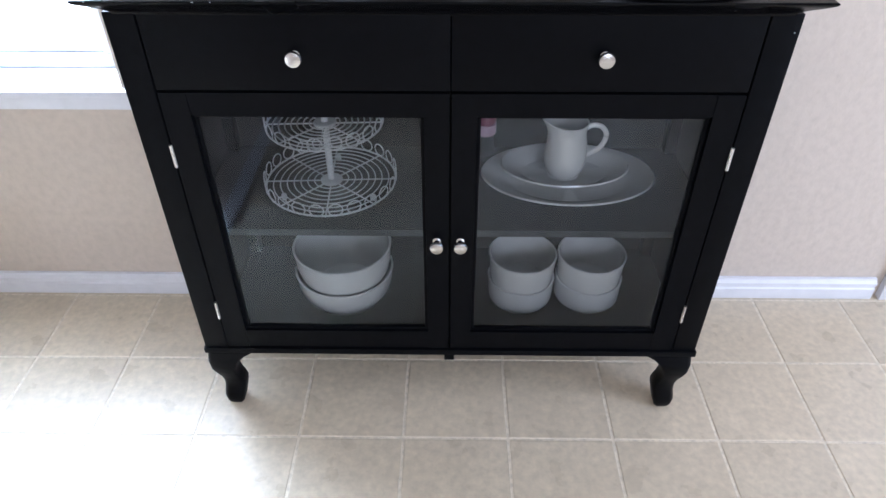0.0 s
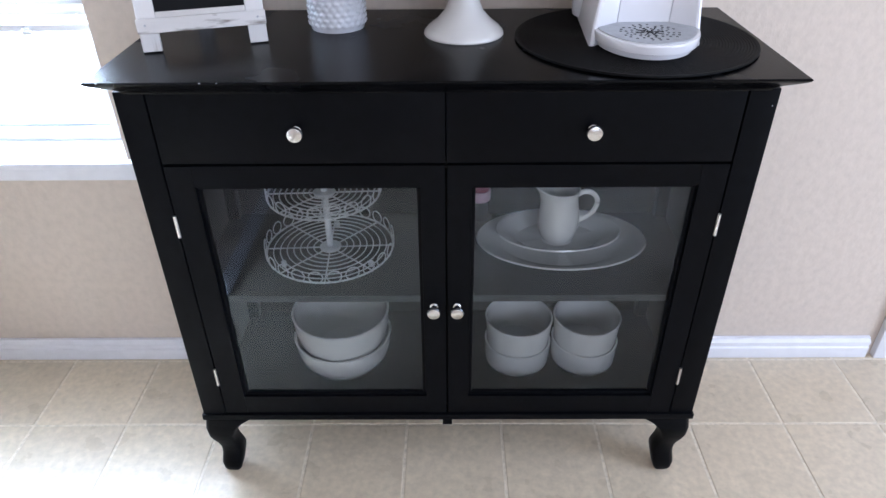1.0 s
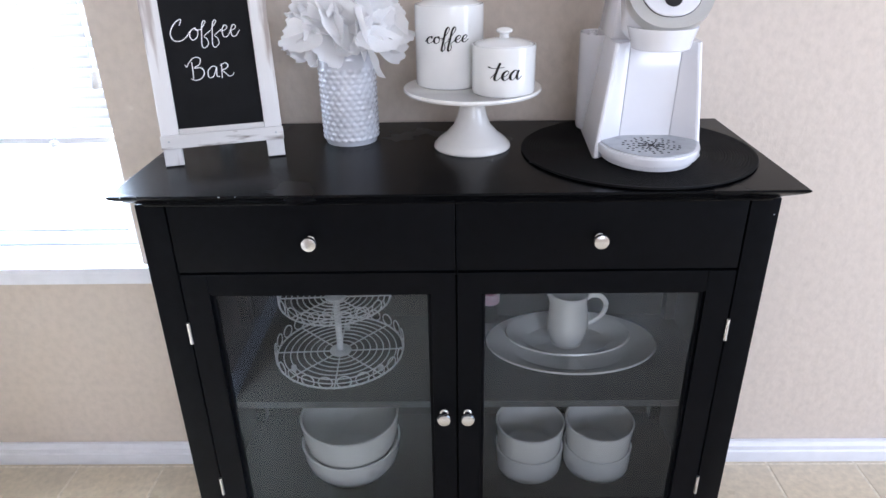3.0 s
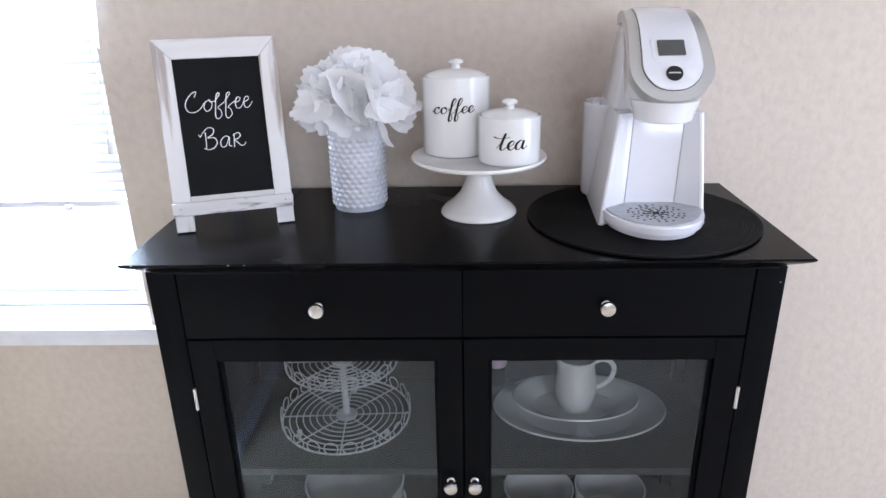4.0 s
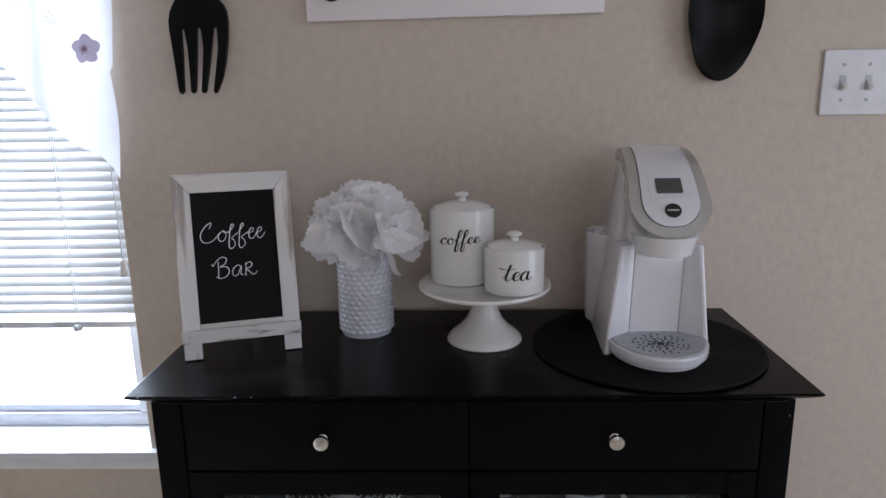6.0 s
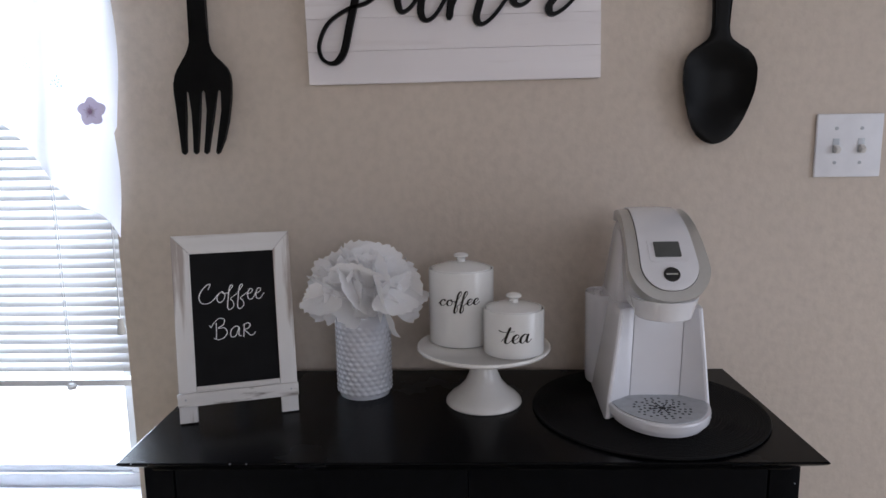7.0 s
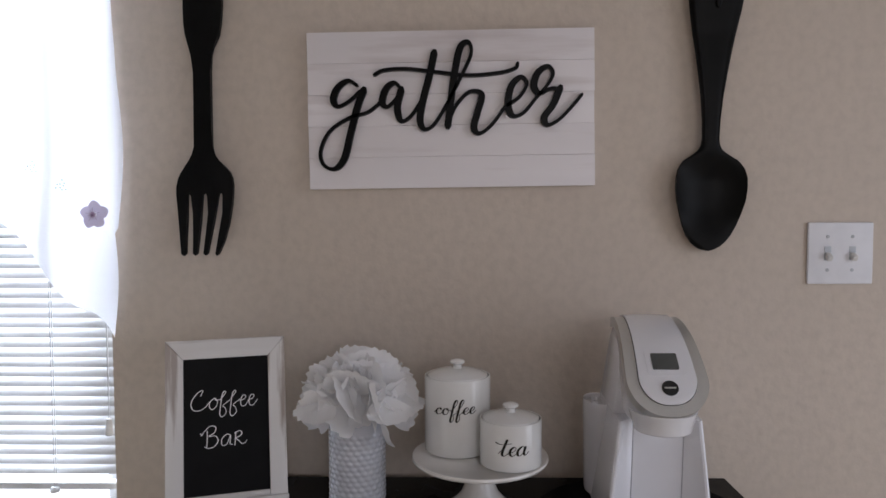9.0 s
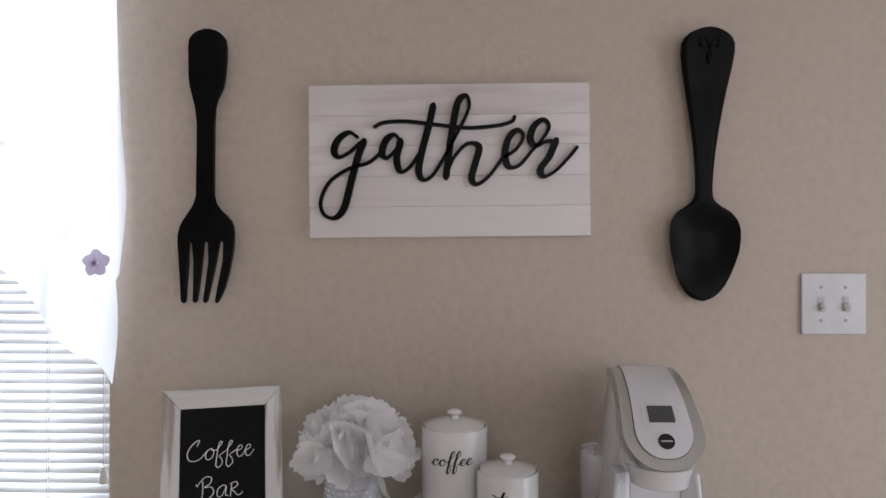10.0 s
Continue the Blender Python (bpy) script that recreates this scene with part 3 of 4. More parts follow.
def leg_mesh():
    """A cabriole bracket leg for the corner at the origin, growing towards +x and +y, 16 cm high."""
    zs = [0.160, 0.148, 0.133, 0.115, 0.100, 0.086, 0.0735, 0.060, 0.049, 0.035, 0.023, 0.012, 0.004, 0.0]
    outer = [0.000, -0.002, -0.004, -0.003, 0.001, 0.006, 0.0085, 0.0095, 0.0090, 0.0065, 0.005, 0.006, 0.011, 0.014]
    inner = [0.088, 0.068, 0.054, 0.046, 0.0445, 0.0465, 0.0495, 0.0515, 0.0505, 0.0475, 0.0450, 0.0420, 0.038, 0.036]
    b = bmesh.new()
    rings = []
    for z, o, i in zip(zs, outer, inner):
        c = min(0.010, 0.3 * (i - o))
        pts = [(o + c * 0.4, o + c * 0.4), (o + c, o), (i - c * 0.5, o), (i, o + c * 0.5), (i, i - c), (i - c, i), (o + c * 0.5, i), (o, i - c * 0.5), (o, o + c)]
        rings.append([b.verts.new((x, y, z)) for x, y in pts])
    for p, q in zip(rings, rings[1:]):
        for k in range(9):
            b.faces.new((p[k], p[(k + 1) % 9], q[(k + 1) % 9], q[k]))
    b.faces.new(rings[0])
    b.faces.new(rings[-1][::-1])
    return mesh_of("leg", b, M_BLACK, 50)


leg = leg_mesh()
for x, y, turn in ((-CX, CF - 0.004, 0), (CX - 0.002, CF - 0.004, 90), (CX, CB, 180), (-CX, CB, 270)):
    o = new("leg", leg)
    o.parent = cab
    o.matrix_basis = pose(x, y, 0, 0, 0, turn)


def knob(scale):
    """A mushroom knob that grows along +z from its base."""
    return lathe([(0, 0), (0.0095, 0), (0.0098, 0.0015), (0.0075, 0.003), (0.0062, 0.006), (0.0062, 0.010), (0.0085, 0.013), (0.0135, 0.0155),
                  (0.0160, 0.0185), (0.0162, 0.0205), (0.0145, 0.0232), (0.009, 0.0250), (0, 0.0257)], 32) if scale == 1 else lathe(
        [(r * scale, z * scale) for r, z in ((0, 0), (0.0095, 0), (0.0095, 0.002), (0.0065, 0.004), (0.0065, 0.011), (0.010, 0.014), (0.0150, 0.0175),
                                             (0.0158, 0.021), (0.0140, 0.0245), (0.008, 0.0263), (0, 0.0268))], 32)


for sx in (-1, 1):
    xa, xb = sorted((sx * 0.4130, sx * 0.0007))
    drawer = part("drawer", box(xa, xb, CF, CF + 0.018, 0.6905, 0.7985, 0.0015), M_BLACK, cab)
    part("drawer_box", box(xa + 0.02, xb - 0.02, CF + 0.0185, CB - 0.03, 0.700, 0.775), M_INNER, drawer, smooth=0)
    part("knob", knob(0.74), M_NICKEL, drawer, "brushed nickel knob", at=pose(sx * 0.209 - 0.002, CF, 0.7425, 90, 0, 0))



def door_frame(x0, x1, a, c, z0, z1, g0, g1):
    """A door frame of two stiles and two rails, the rails set back a little, round an opening a..c, g0..g1."""
    b = bmesh.new()
    back, ys, yr = CF + 0.018, CF, CF + 0.0009
    keep = {}

    def at(x, y, z):
        k = (round(x, 5), round(y, 5), round(z, 5))
        if k not in keep:
            keep[k] = b.verts.new(k)
        return keep[k]

    def quad(*p):
        b.faces.new([at(*q) for q in p])
    rows = (z0, g0, g1, z1)
    for p, q in ((x0, a), (c, x1)):
        for u, v in zip(rows, rows[1:]):
            quad((p, ys, u), (q, ys, u), (q, ys, v), (p, ys, v))
            quad((p, back, u), (p, back, v), (q, back, v), (q, back, u))
    for u, v in ((z0, g0), (g1, z1)):
        quad((a, yr, u), (c, yr, u), (c, yr, v), (a, yr, v))
        quad((a, back, u), (a, back, v), (c, back, v), (c, back, u))
        for x in (a, c):
            quad((x, ys, u), (x, ys, v), (x, yr, v), (x, yr, u))
    for x in (a, c):
        quad((x, ys, g0), (x, ys, g1), (x, back, g1), (x, back, g0))
    for z in (g0, g1):
        quad((a, yr, z), (c, yr, z), (c, back, z), (a, back, z))
    for u, v in zip(rows, rows[1:]):
        for x in (x0, x1):
            quad((x, ys, u), (x, ys, v), (x, back, v), (x, back, u))
    for z in (z0, z1):
        for p, q, y in ((x0, a, ys), (a, c, yr), (c, x1, ys)):
            quad((p, y, z), (q, y, z), (q, back, z), (p, back, z))
    return b


for sx in (-1, 1):
    xo, xi = sx * 0.4130, sx * 0.0018
    so, si = sx * 0.3735, sx * 0.0385
    z0, z1, g0, g1 = 0.1755, 0.6865, 0.2170, 0.6520
    a, c = sorted((so, si))
    door = part("glass_door", door_frame(*sorted((xo, xi)), a, c, z0, z1, g0, g1), M_BLACK, cab, "black framed glass door with nickel knob", 0)
    bm = bmesh.new()
    w = 0.006
    for p0, p1, q0, q1 in ((a, c, g1 - w, g1), (a, c, g0, g0 + w), (a, a + w, g0 + w, g1 - w), (c - w, c, g0 + w, g1 - w)):
        box(p0 + 0.0003, p1 - 0.0003, CF + 0.006, CF + 0.0175, q0 + 0.0003, q1 - 0.0003, 0.0008, bm=bm)
    part("glazing_bead", bm, M_BLACK, door)
    pane_part(a + 0.003, c - 0.003, CF + 0.0100, CF + 0.0125, g0 + 0.003, g1 - 0.003, door, "clear glass pane")
    part("knob", knob(0.66), M_NICKEL, door, "brushed nickel knob", at=pose(sx * 0.0192 - 0.0022, CF, 0.4275, 90, 0, 0) @ Matrix.Diagonal((1.08, 1.08, 1.4, 1)))
    for z in (0.585, 0.268):
        bm = tube([(sx * 0.4145, CF - 0.0015, z - 0.019), (sx * 0.4145, CF - 0.0015, z + 0.019)], 0.0026, 10)
        part("hinge", bm, M_HINGE, door, "steel butt hinge")

part("shelf_edging", box(-0.4135, 0.4135, -0.3295, -0.3283, 0.4195, 0.4315), M_EDGE, cab, "grey edging strip", 0)

# ---- dishes behind the glass ----


def hollow(profile_out, wall, seg=56):
    """A thin-walled vessel from its outer (radius, z) line, bottom to rim."""
    inside = [(max(r - wall, 0.0), z + (wall if k == 0 else 0)) for k, (r, z) in enumerate(profile_out)]
    inside = [(r, max(z, profile_out[0][1] + wall)) for r, z in inside]
    rim = profile_out[-1]
    return lathe([(0, profile_out[0][1])] + profile_out + [(rim[0] - wall * 0.5, rim[1] + wall * 0.4)] + inside[::-1] + [(0, profile_out[0][1] + wall)], seg)


def round_bowl(r, h):
    return hollow([(r * 0.45, 0), (r * 0.62, 0.004), (r * 0.82, h * 0.22), (r * 0.94, h * 0.48), (r * 0.985, h * 0.75), (r, h)], 0.0045)


for k, (r, z, h) in enumerate(((0.0950, 0.1805, 0.076), (0.0935, 0.2150, 0.0965))):
    o = part("serving_bowl", round_bowl(r, h), M_CHINA, None, at=pose(-0.206, -0.211, z))
    tagged(o, "large white porcelain bowl nested in a stack of two", "bowl", "stacked serving bowls")


def straight_bowl(r, h, foot=0.95):
    return hollow([(r * 0.74, 0), (r * 0.86, 0.004), (r * (foot - 0.02), 0.011), (r * foot, h * 0.3), (r * (foot + 1) / 2, h * 0.65), (r, h)], 0.0038)


lower = upper = None
for x, y in ((0.140, -0.212), (0.273, -0.210)):
    if lower is None:
        lower = part("small_bowl", straight_bowl(0.0650, 0.0590, 0.985), M_CHINA, None, at=pose(x, y, 0.1805))
        tagged(lower, "small white straight-sided porcelain bowl under another", "bowl", "stacked small bowls")
        upper = part("small_bowl", straight_bowl(0.0655, 0.0715, 0.93), M_CHINA, None, at=pose(x, y, 0.2222))
        tagged(upper, "small white straight-sided porcelain bowl on another", "bowl", "stacked small bowls")
    else:
        copy_thing(lower, pose(x, y, 0.1805, 0, 0, 40))
        copy_thing(upper, pose(x, y, 0.2222, 0, 0, 40))


def platter(rx, ry, h):
    p = [(0.60, 0.0), (0.66, 0.002), (0.72, h * 0.35), (0.90, h * 0.8), (0.985, h), (1.0, h + 0.001), (0.985, h + 0.0035), (0.90, h * 0.8 + 0.004), (0.72, h * 0.35 + 0.004), (0.64, 0.005), (0, 0.005)]
    return lathe([(0, 0)] + p, 72, sx=rx, sy=ry)


o = part("oval_platter", platter(0.156, 0.106, 0.020), M_CHINA, None, at=pose(0.211, -0.182, 0.4325))
tagged(o, "large oval white porcelain platter under a smaller one", "platter", "stacked platters")
o = part("oval_platter", platter(0.1145, 0.076, 0.020), M_CHINA, None, at=pose(0.205, -0.175, 0.4460))
tagged(o, "small oval white porcelain platter holding a pitcher", "platter", "stacked platters")

pitcher = thing("pitcher", pose(0.203, -0.182, 0.4515), "small white porcelain cream pitcher with a loop handle", "pitcher")
bm = hollow([(0.026, 0), (0.0285, 0.002), (0.0275, 0.005), (0.0325, 0.014), (0.0365, 0.030), (0.0372, 0.048), (0.0352, 0.068), (0.0325, 0.084), (0.0325, 0.094), (0.0350, 0.105)], 0.003, 48)
for v in bm.verts:
    turn = math.atan2(v.co.y, v.co.x)
    pull = max(0.0, math.cos(turn - math.pi)) ** 8 * max(0.0, (v.co.z - 0.072) / 0.033) ** 1.5
    v.co.x -= 0.012 * pull
    v.co.z += 0.006 * pull
part("body", bm, M_CHINA, pitcher)
part("handle", tube(smooth_line([(0.030, 0, 0.092), (0.042, 0, 0.0985), (0.057, 0, 0.0955), (0.0665, 0, 0.082), (0.064, 0, 0.064), (0.053, 0, 0.050), (0.036, 0, 0.040)], 6), 0.0036, 10, flat=1.3), M_CHINA, pitcher)

candle = thing("candle_jar", pose(0.066, -0.068, 0.4325), "small pink candle jar with a pale band", "candle")
# plain black base, added to hold the jar at its height
part("base", lathe([(0, 0), (0.019, 0), (0.0195, 0.002), (0.0195, 0.0405), (0, 0.0405)], 28), M_DARK, candle, "plain dark base added under the jar")
part("jar", lathe([(0, 0.022), (0.019, 0.022), (0.0205, 0.026), (0.0205, 0.052), (0.019, 0.055), (0, 0.055)], 28), M_PINK, candle, at=pose(0, 0, 0.041))
part("band", lathe([(0, 0), (0.020, 0), (0.021, 0.002), (0.021, 0.0205), (0.020, 0.0215), (0, 0.0215)], 28), M_PINK_LT, candle, "pale pink band", at=pose(0, 0, 0.041))

rack = thing("tiered_wire_stand", pose(-0.214, -0.196, 0.4325), "white wire two-tier stand with looped rims", "tiered stand")


def wire_tray(name, r, z, loops):
    bm = bmesh.new()
    for k in range(1, 9):
        ring(0, 0, z, r * (0.16 + 0.84 * k / 8), 0.0011 if k < 8 else 0.0017, 56, bm=bm)
    tray = part(name, bm, M_WIRE, rack)
    for k in range(8):
        a = k * math.pi / 4 + 0.05
        part("spoke", tube([(0.015 * math.cos(a), 0.015 * math.sin(a), z - 0.002), (r * math.cos(a), r * math.sin(a), z - 0.002)], 0.0013, 6), M_WIRE, tray)
    part("hub", lathe([(0, z - 0.003), (0.019, z - 0.003), (0.020, z), (0.018, z + 0.002), (0, z + 0.003)], 24), M_WIRE, tray)
    lr = r * math.sin(math.pi / loops) * 0.80
    loop = mesh_of("loop", tube([(lr * 0.98 * math.cos(t), 0, 0.0115 + 0.0115 * math.sin(t)) for t in (2 * math.pi * j / 20 for j in range(20))], 0.0012, 6, True), M_WIRE)
    for k in range(loops):
        a = 2 * math.pi * k / loops
        o = new("loop", loop)
        o.parent = tray
        o.matrix_basis = pose(1.01 * r * math.cos(a), 1.01 * r * math.sin(a), z, 0, 0, math.degrees(a) + 90)


wire_tray("lower_tray", 0.115, 0.014, 23)
wire_tray("upper_tray", 0.098, 0.128, 20)
part("pole", tube([(0, 0, 0.0145), (0, 0, 0.165)], 0.0062, 16), M_WIRE, rack)
part("finial_ring", tube([(0.016 * math.cos(t), 0, 0.181 + 0.016 * math.sin(t)) for t in (2 * math.pi * j / 24 for j in range(24))], 0.002, 8, True), M_WIRE, rack)
for k in range(3):
    a = k * 2 * math.pi / 3 + 1.57
    part("foot", lathe([(0, 0), (0.004, 0.0002), (0.005, 0.004), (0.0045, 0.0105), (0, 0.0118)], 14, 0.090 * math.cos(a), 0.090 * math.sin(a)), M_WIRE, rack)

# ---- on the cabinet top ----
board = thing("chalkboard_sign", pose(-0.3524, -0.2405, TOPZ + 0.0005, 0, 0, 17.5), "small easel chalkboard in a distressed white wooden frame", "sign")
LEAN_BACK = pose(0, 0, 0, -11.7, 0, 0)
HW, HI, HT = 0.0885, 0.0625, 0.286
bm = box(-HI - 0.004, HI + 0.004, -0.003, 0.003, 0.046, HT - 0.020)
part("slate", bm, M_CHALKBOARD, board, "black chalkboard with white handwriting", 0, LEAN_BACK)


def mitred(u0, u1, outer_v, inner_v, inset0, inset1, upright):
    """A frame bar whose ends are cut to a slant."""
    o = [(u0, outer_v), (u1, outer_v), (u1 - inset1, inner_v), (u0 + inset0, inner_v)]
    place = (lambda u, v, w: (v, 0.007 - w, u)) if upright else (lambda u, v, w: (u, 0.007 - w, v))
    return slab(o, 0.014, place, None, 0.0015)


part("frame_rail", mitred(-HW, HW, HT, HT - 0.0290, 0.026, 0.026, False), M_DISTRESS_H, board, at=LEAN_BACK)
for sx in (-1, 1):
    part("frame_stile", mitred(0.0, HT - 0.0003, sx * HW, sx * HI, 0, 0.0290, True), M_DISTRESS, board, at=LEAN_BACK)
part("frame_rail", box(-HI + 0.0003, HI - 0.0003, -0.006, 0.007, 0.040, 0.0535, 0.001), M_DISTRESS_H, board, at=LEAN_BACK)
part("ledge", box(-HW - 0.001, HW + 0.001, -0.0155, -0.0073, 0.0255, 0.0455, 0.0015), M_LEDGE, board, "worn white wooden ledge with brown scuffs", at=LEAN_BACK)
part("rear_leg", slab([(-0.012, 0), (0.012, 0), (0.012, 0.22), (-0.012, 0.22)], 0.010, lambda u, v, w: (u, 0.105 - 0.26 * v + w, v), None, 0.001), M_DISTRESS, board)
part("chalk_word", word("Coffee", 0.0011, 0.0014, 0.0004, lambda u, v, w: (u * 1.04 - 0.0050, -0.0031 - w, 0.1795 + v + 0.02 * u), 0.0172, hand=ROUND), M_CHALK, board, "white handwritten word Coffee", 0, LEAN_BACK)
part("chalk_word", word("BaR", 0.0011, 0.0014, 0.0004, lambda u, v, w: (u * 1.00 - 0.0055, -0.0031 - w, 0.1235 + v + 0.02 * u), 0.0172, hand=ROUND), M_CHALK, board, "white handwritten word Bar", 0, LEAN_BACK)
for x in (-0.078, 0.078):
    part("nail", lathe([(0, 0), (0.0016, 0), (0.0014, 0.0005), (0, 0.0006)], 12), M_GRATE, board, "small grey nail head", at=LEAN_BACK @ pose(x, -0.0156, 0.0365, 90, 0, 0))

# vase and flowers
vase_at = (-0.1722, -0.1360, TOPZ + 0.0004)
VH, VR = 0.158, 0.0452


def vase_sheet(u, v):
    z = v * VH
    r = VR * (0.93 + 0.07 * min(1, z / 0.010)) if z < 0.01 else VR
    if z > VH - 0.022:
        r = VR - 0.006 * ((z - VH + 0.022) / 0.022) ** 1.2
    rows, cols = 14, 24
    zz = (z - 0.006) / (VH - 0.040) * rows
    if 0 < zz < rows:
        row = math.floor(zz)
        cu = (u * cols + 0.5 * (row % 2)) % 1 - 0.5
        cv = zz - row - 0.5
        d = math.hypot(cu, cv) / 0.38
        if d < 1:
            r += 0.0019 * math.sqrt(1 - d * d)
    return (r * math.cos(u * 2 * math.pi), r * math.sin(u * 2 * math.pi), z)


vase = thing("hobnail_vase", pose(*vase_at), "white hobnail milk glass vase holding flowers", "vase")
part("body", surface(208, 100, vase_sheet), M_MILK, vase, smooth=60)
part("base", lathe([(0, 0), (VR * 0.92, 0), (VR * 0.92, 0.0008), (0, 0.0008)], 40), M_MILK, vase)
part("neck", hollow([(VR - 0.0064, 0), (VR - 0.0062, 0.004), (VR - 0.0055, 0.009)], 0.003, 40), M_MILK, vase, at=pose(0, 0, VH - 0.001))

bouquet = thing("flower_bouquet", pose(vase_at[0] + 0.005, vase_at[1], TOPZ + 0.155), "bunch of white silk peony flowers in a vase", "flowers")
rng = random.Random(11)
petals = []
for k in range(7):
    ph, ph2, cup, rag, turn_in = rng.uniform(0, 6), rng.uniform(0, 6), rng.uniform(0.15, 0.42), rng.uniform(0.6, 1.3), rng.uniform(-0.5, 0.9)

    def petal_sheet(u, v):
        s = u * 2 - 1
        w = (0.30 + 0.80 * math.sin(min(1, v * 1.1) * math.pi * 0.5)) * 0.5
        edge = v ** 3
        tooth = abs((s * 3.3 + ph) % 1 - 0.5) * 2
        tip = 1 - 0.26 * abs(s) ** 2.6 + 0.055 * rag * (tooth - 0.5) * edge + 0.03 * math.sin(s * 17 + ph2) * edge
        x, y = s * w, v * tip
        z = cup * (y * y * 0.55 + s * s * 0.20 * v) + 0.030 * rag * math.sin(s * 3.4 + ph2 + 1.5 * v) * v * v + 0.020 * math.sin(s * 8 + ph) * edge
        z += turn_in * 0.16 * max(0.0, v - 0.72) / 0.28 * (0.4 + abs(s))
        return (x, y, z)
    petals.append(mesh_of("petal", surface(20, 11, petal_sheet), M_PETAL, 70))
# blooms: place of the heart, reach of the petals
heads = [(0.002, -0.050, 0.038, 0.060), (-0.052, -0.034, 0.022, 0.060), (0.050, -0.036, 0.024, 0.058), (0.0, 0.012, 0.062, 0.058), (-0.040, 0.030, 0.036, 0.052),
         (0.048, 0.030, 0.036, 0.052), (0.026, -0.030, 0.056, 0.054), (-0.026, -0.028, 0.056, 0.054)]
for hx, hy, hz, hr in heads:
    away = Vector((hx, hy, hz - 0.008)).normalized()
    turn = away.to_track_quat("Z", "Y").to_matrix().to_4x4()
    bloom = part("bloom", lathe([(0, -0.012), (0.006, -0.010), (0.008, 0.0), (0.005, 0.006), (0, 0.008)], 12), M_PETAL, bouquet, at=Matrix.Translation((hx * 0.72, hy * 0.72, hz * 0.80)) @ turn)
    count = 7
    for k in range(count):
        t = k / (count - 1)
        a = k * 137.5 + rng.uniform(-30, 30)
        tilt = 50 - 56 * t + rng.uniform(-12, 12)
        size = hr * (0.84 + 0.22 * t) * rng.uniform(0.88, 1.12)
        o = new("petal", rng.choice(petals))
        o.parent = bloom
        twist = rng.uniform(-16, 16)
        for lift in (0, 30, 60):
            at = pose(0, 0, 0.006 - 0.010 * t, 0, 0, a) @ pose(0, 0.002 + 0.004 * t, 0, tilt + lift, twist, 0) @ Matrix.Diagonal((size * 1.45, size, size, 1))
            if (bloom.matrix_basis @ at @ Vector((0, 1, 0.2))).z > 0.002:
                break
        o.matrix_basis = at
# the lowest petals hang over the rim
for x, y, z, rz, drop, size in ((-0.044, -0.056, 0.036, 150, -50, 0.052), (-0.058, -0.036, 0.040, 125, -55, 0.044), (0.044, -0.056, 0.036, 210, -50, 0.052), (0.062, -0.022, 0.040, 240, -48, 0.050)):
    o = new("petal", petals[int(abs(rz)) % 7])
    o.parent = bouquet
    o.matrix_basis = pose(x, y, z, 0, 0, rz) @ pose(0, 0, 0, drop, 0, 0) @ Matrix.Diagonal((size * 1.35, size, size, 1))
for k in range(5):
    a = k * 1.26
    part("stem", tube([(0.008 * math.cos(a), 0.008 * math.sin(a), -0.140), (0.018 * math.cos(a), 0.018 * math.sin(a), 0.0), (0.028 * math.cos(a), 0.028 * math.sin(a), 0.022)], 0.0018, 6), M_GREEN, bouquet)

# pedestal stand with two jars
stand = thing("cake_stand", pose(0.028, -0.181, TOPZ + 0.0004), "white ceramic pedestal cake stand holding two jars", "cake stand")
part("pedestal", lathe([(0, 0), (0.0605, 0), (0.0615, 0.002), (0.0605, 0.006), (0.054, 0.013), (0.041, 0.023), (0.0295, 0.036), (0.0235, 0.050), (0.0205, 0.062),
                        (0.0203, 0.072), (0.0235, 0.0795), (0.031, 0.0835), (0, 0.0835)], 56), M_CREAM, stand)
part("plate", lathe([(0, 0.0838), (0.040, 0.0838), (0.075, 0.086), (0.098, 0.0885), (0.1052, 0.0905), (0.1072, 0.0935), (0.1062, 0.0965), (0.1032, 0.0968), (0.098, 0.0940), (0.0, 0.0932)], 72), M_CREAM, stand)


def canister(name, x, y, r, h, text, x_height, stretch, v0, turn, thick, dome, label):
    j = thing(name, pose(x, y, TOPZ + 0.0938, 0, 0, turn), label, "jar", "lettered canisters")
    part("body", lathe([(0, 0), (r * 0.93, 0), (r * 0.985, 0.002), (r, 0.006), (r, h - 0.003), (r * 0.99, h), (r * 0.955, h), (r * 0.94, h - 0.003), (r * 0.93, 0.008), (0, 0.006)], 64), M_CHINA, j)
    lid = part("lid", lathe([(0, h - 0.006), (r * 0.915, h - 0.006), (r * 0.915, h - 0.001), (r * 0.90, h + 0.001), (r * 0.74, h + 0.5 * dome), (r * 0.45, h + 0.86 * dome), (r * 0.2, h + dome), (0, h + dome)], 56), M_CHINA, j)
    t = h + dome - 0.0002
    part("lid_knob", lathe([(0, t), (0.0075, t), (0.0065, t + 0.004), (0.0075, t + 0.0065), (0.0118, t + 0.0085), (0.0122, t + 0.011), (0.0100, t + 0.0135), (0.004, t + 0.0150), (0, t + 0.0152)], 28), M_CHINA, lid)

    def wrap(u, v, w):
        a = (u * stretch - 0.0045) / r
        return ((r + 0.0001 + w) * math.sin(a), -(r + 0.0001 + w) * math.cos(a), v0 + v + 0.05 * u)
    part("lettering", word(text, 0.0008, thick, 0.0004, wrap, x_height), M_INK, j, "black brush-script word " + text, 0)
    return j


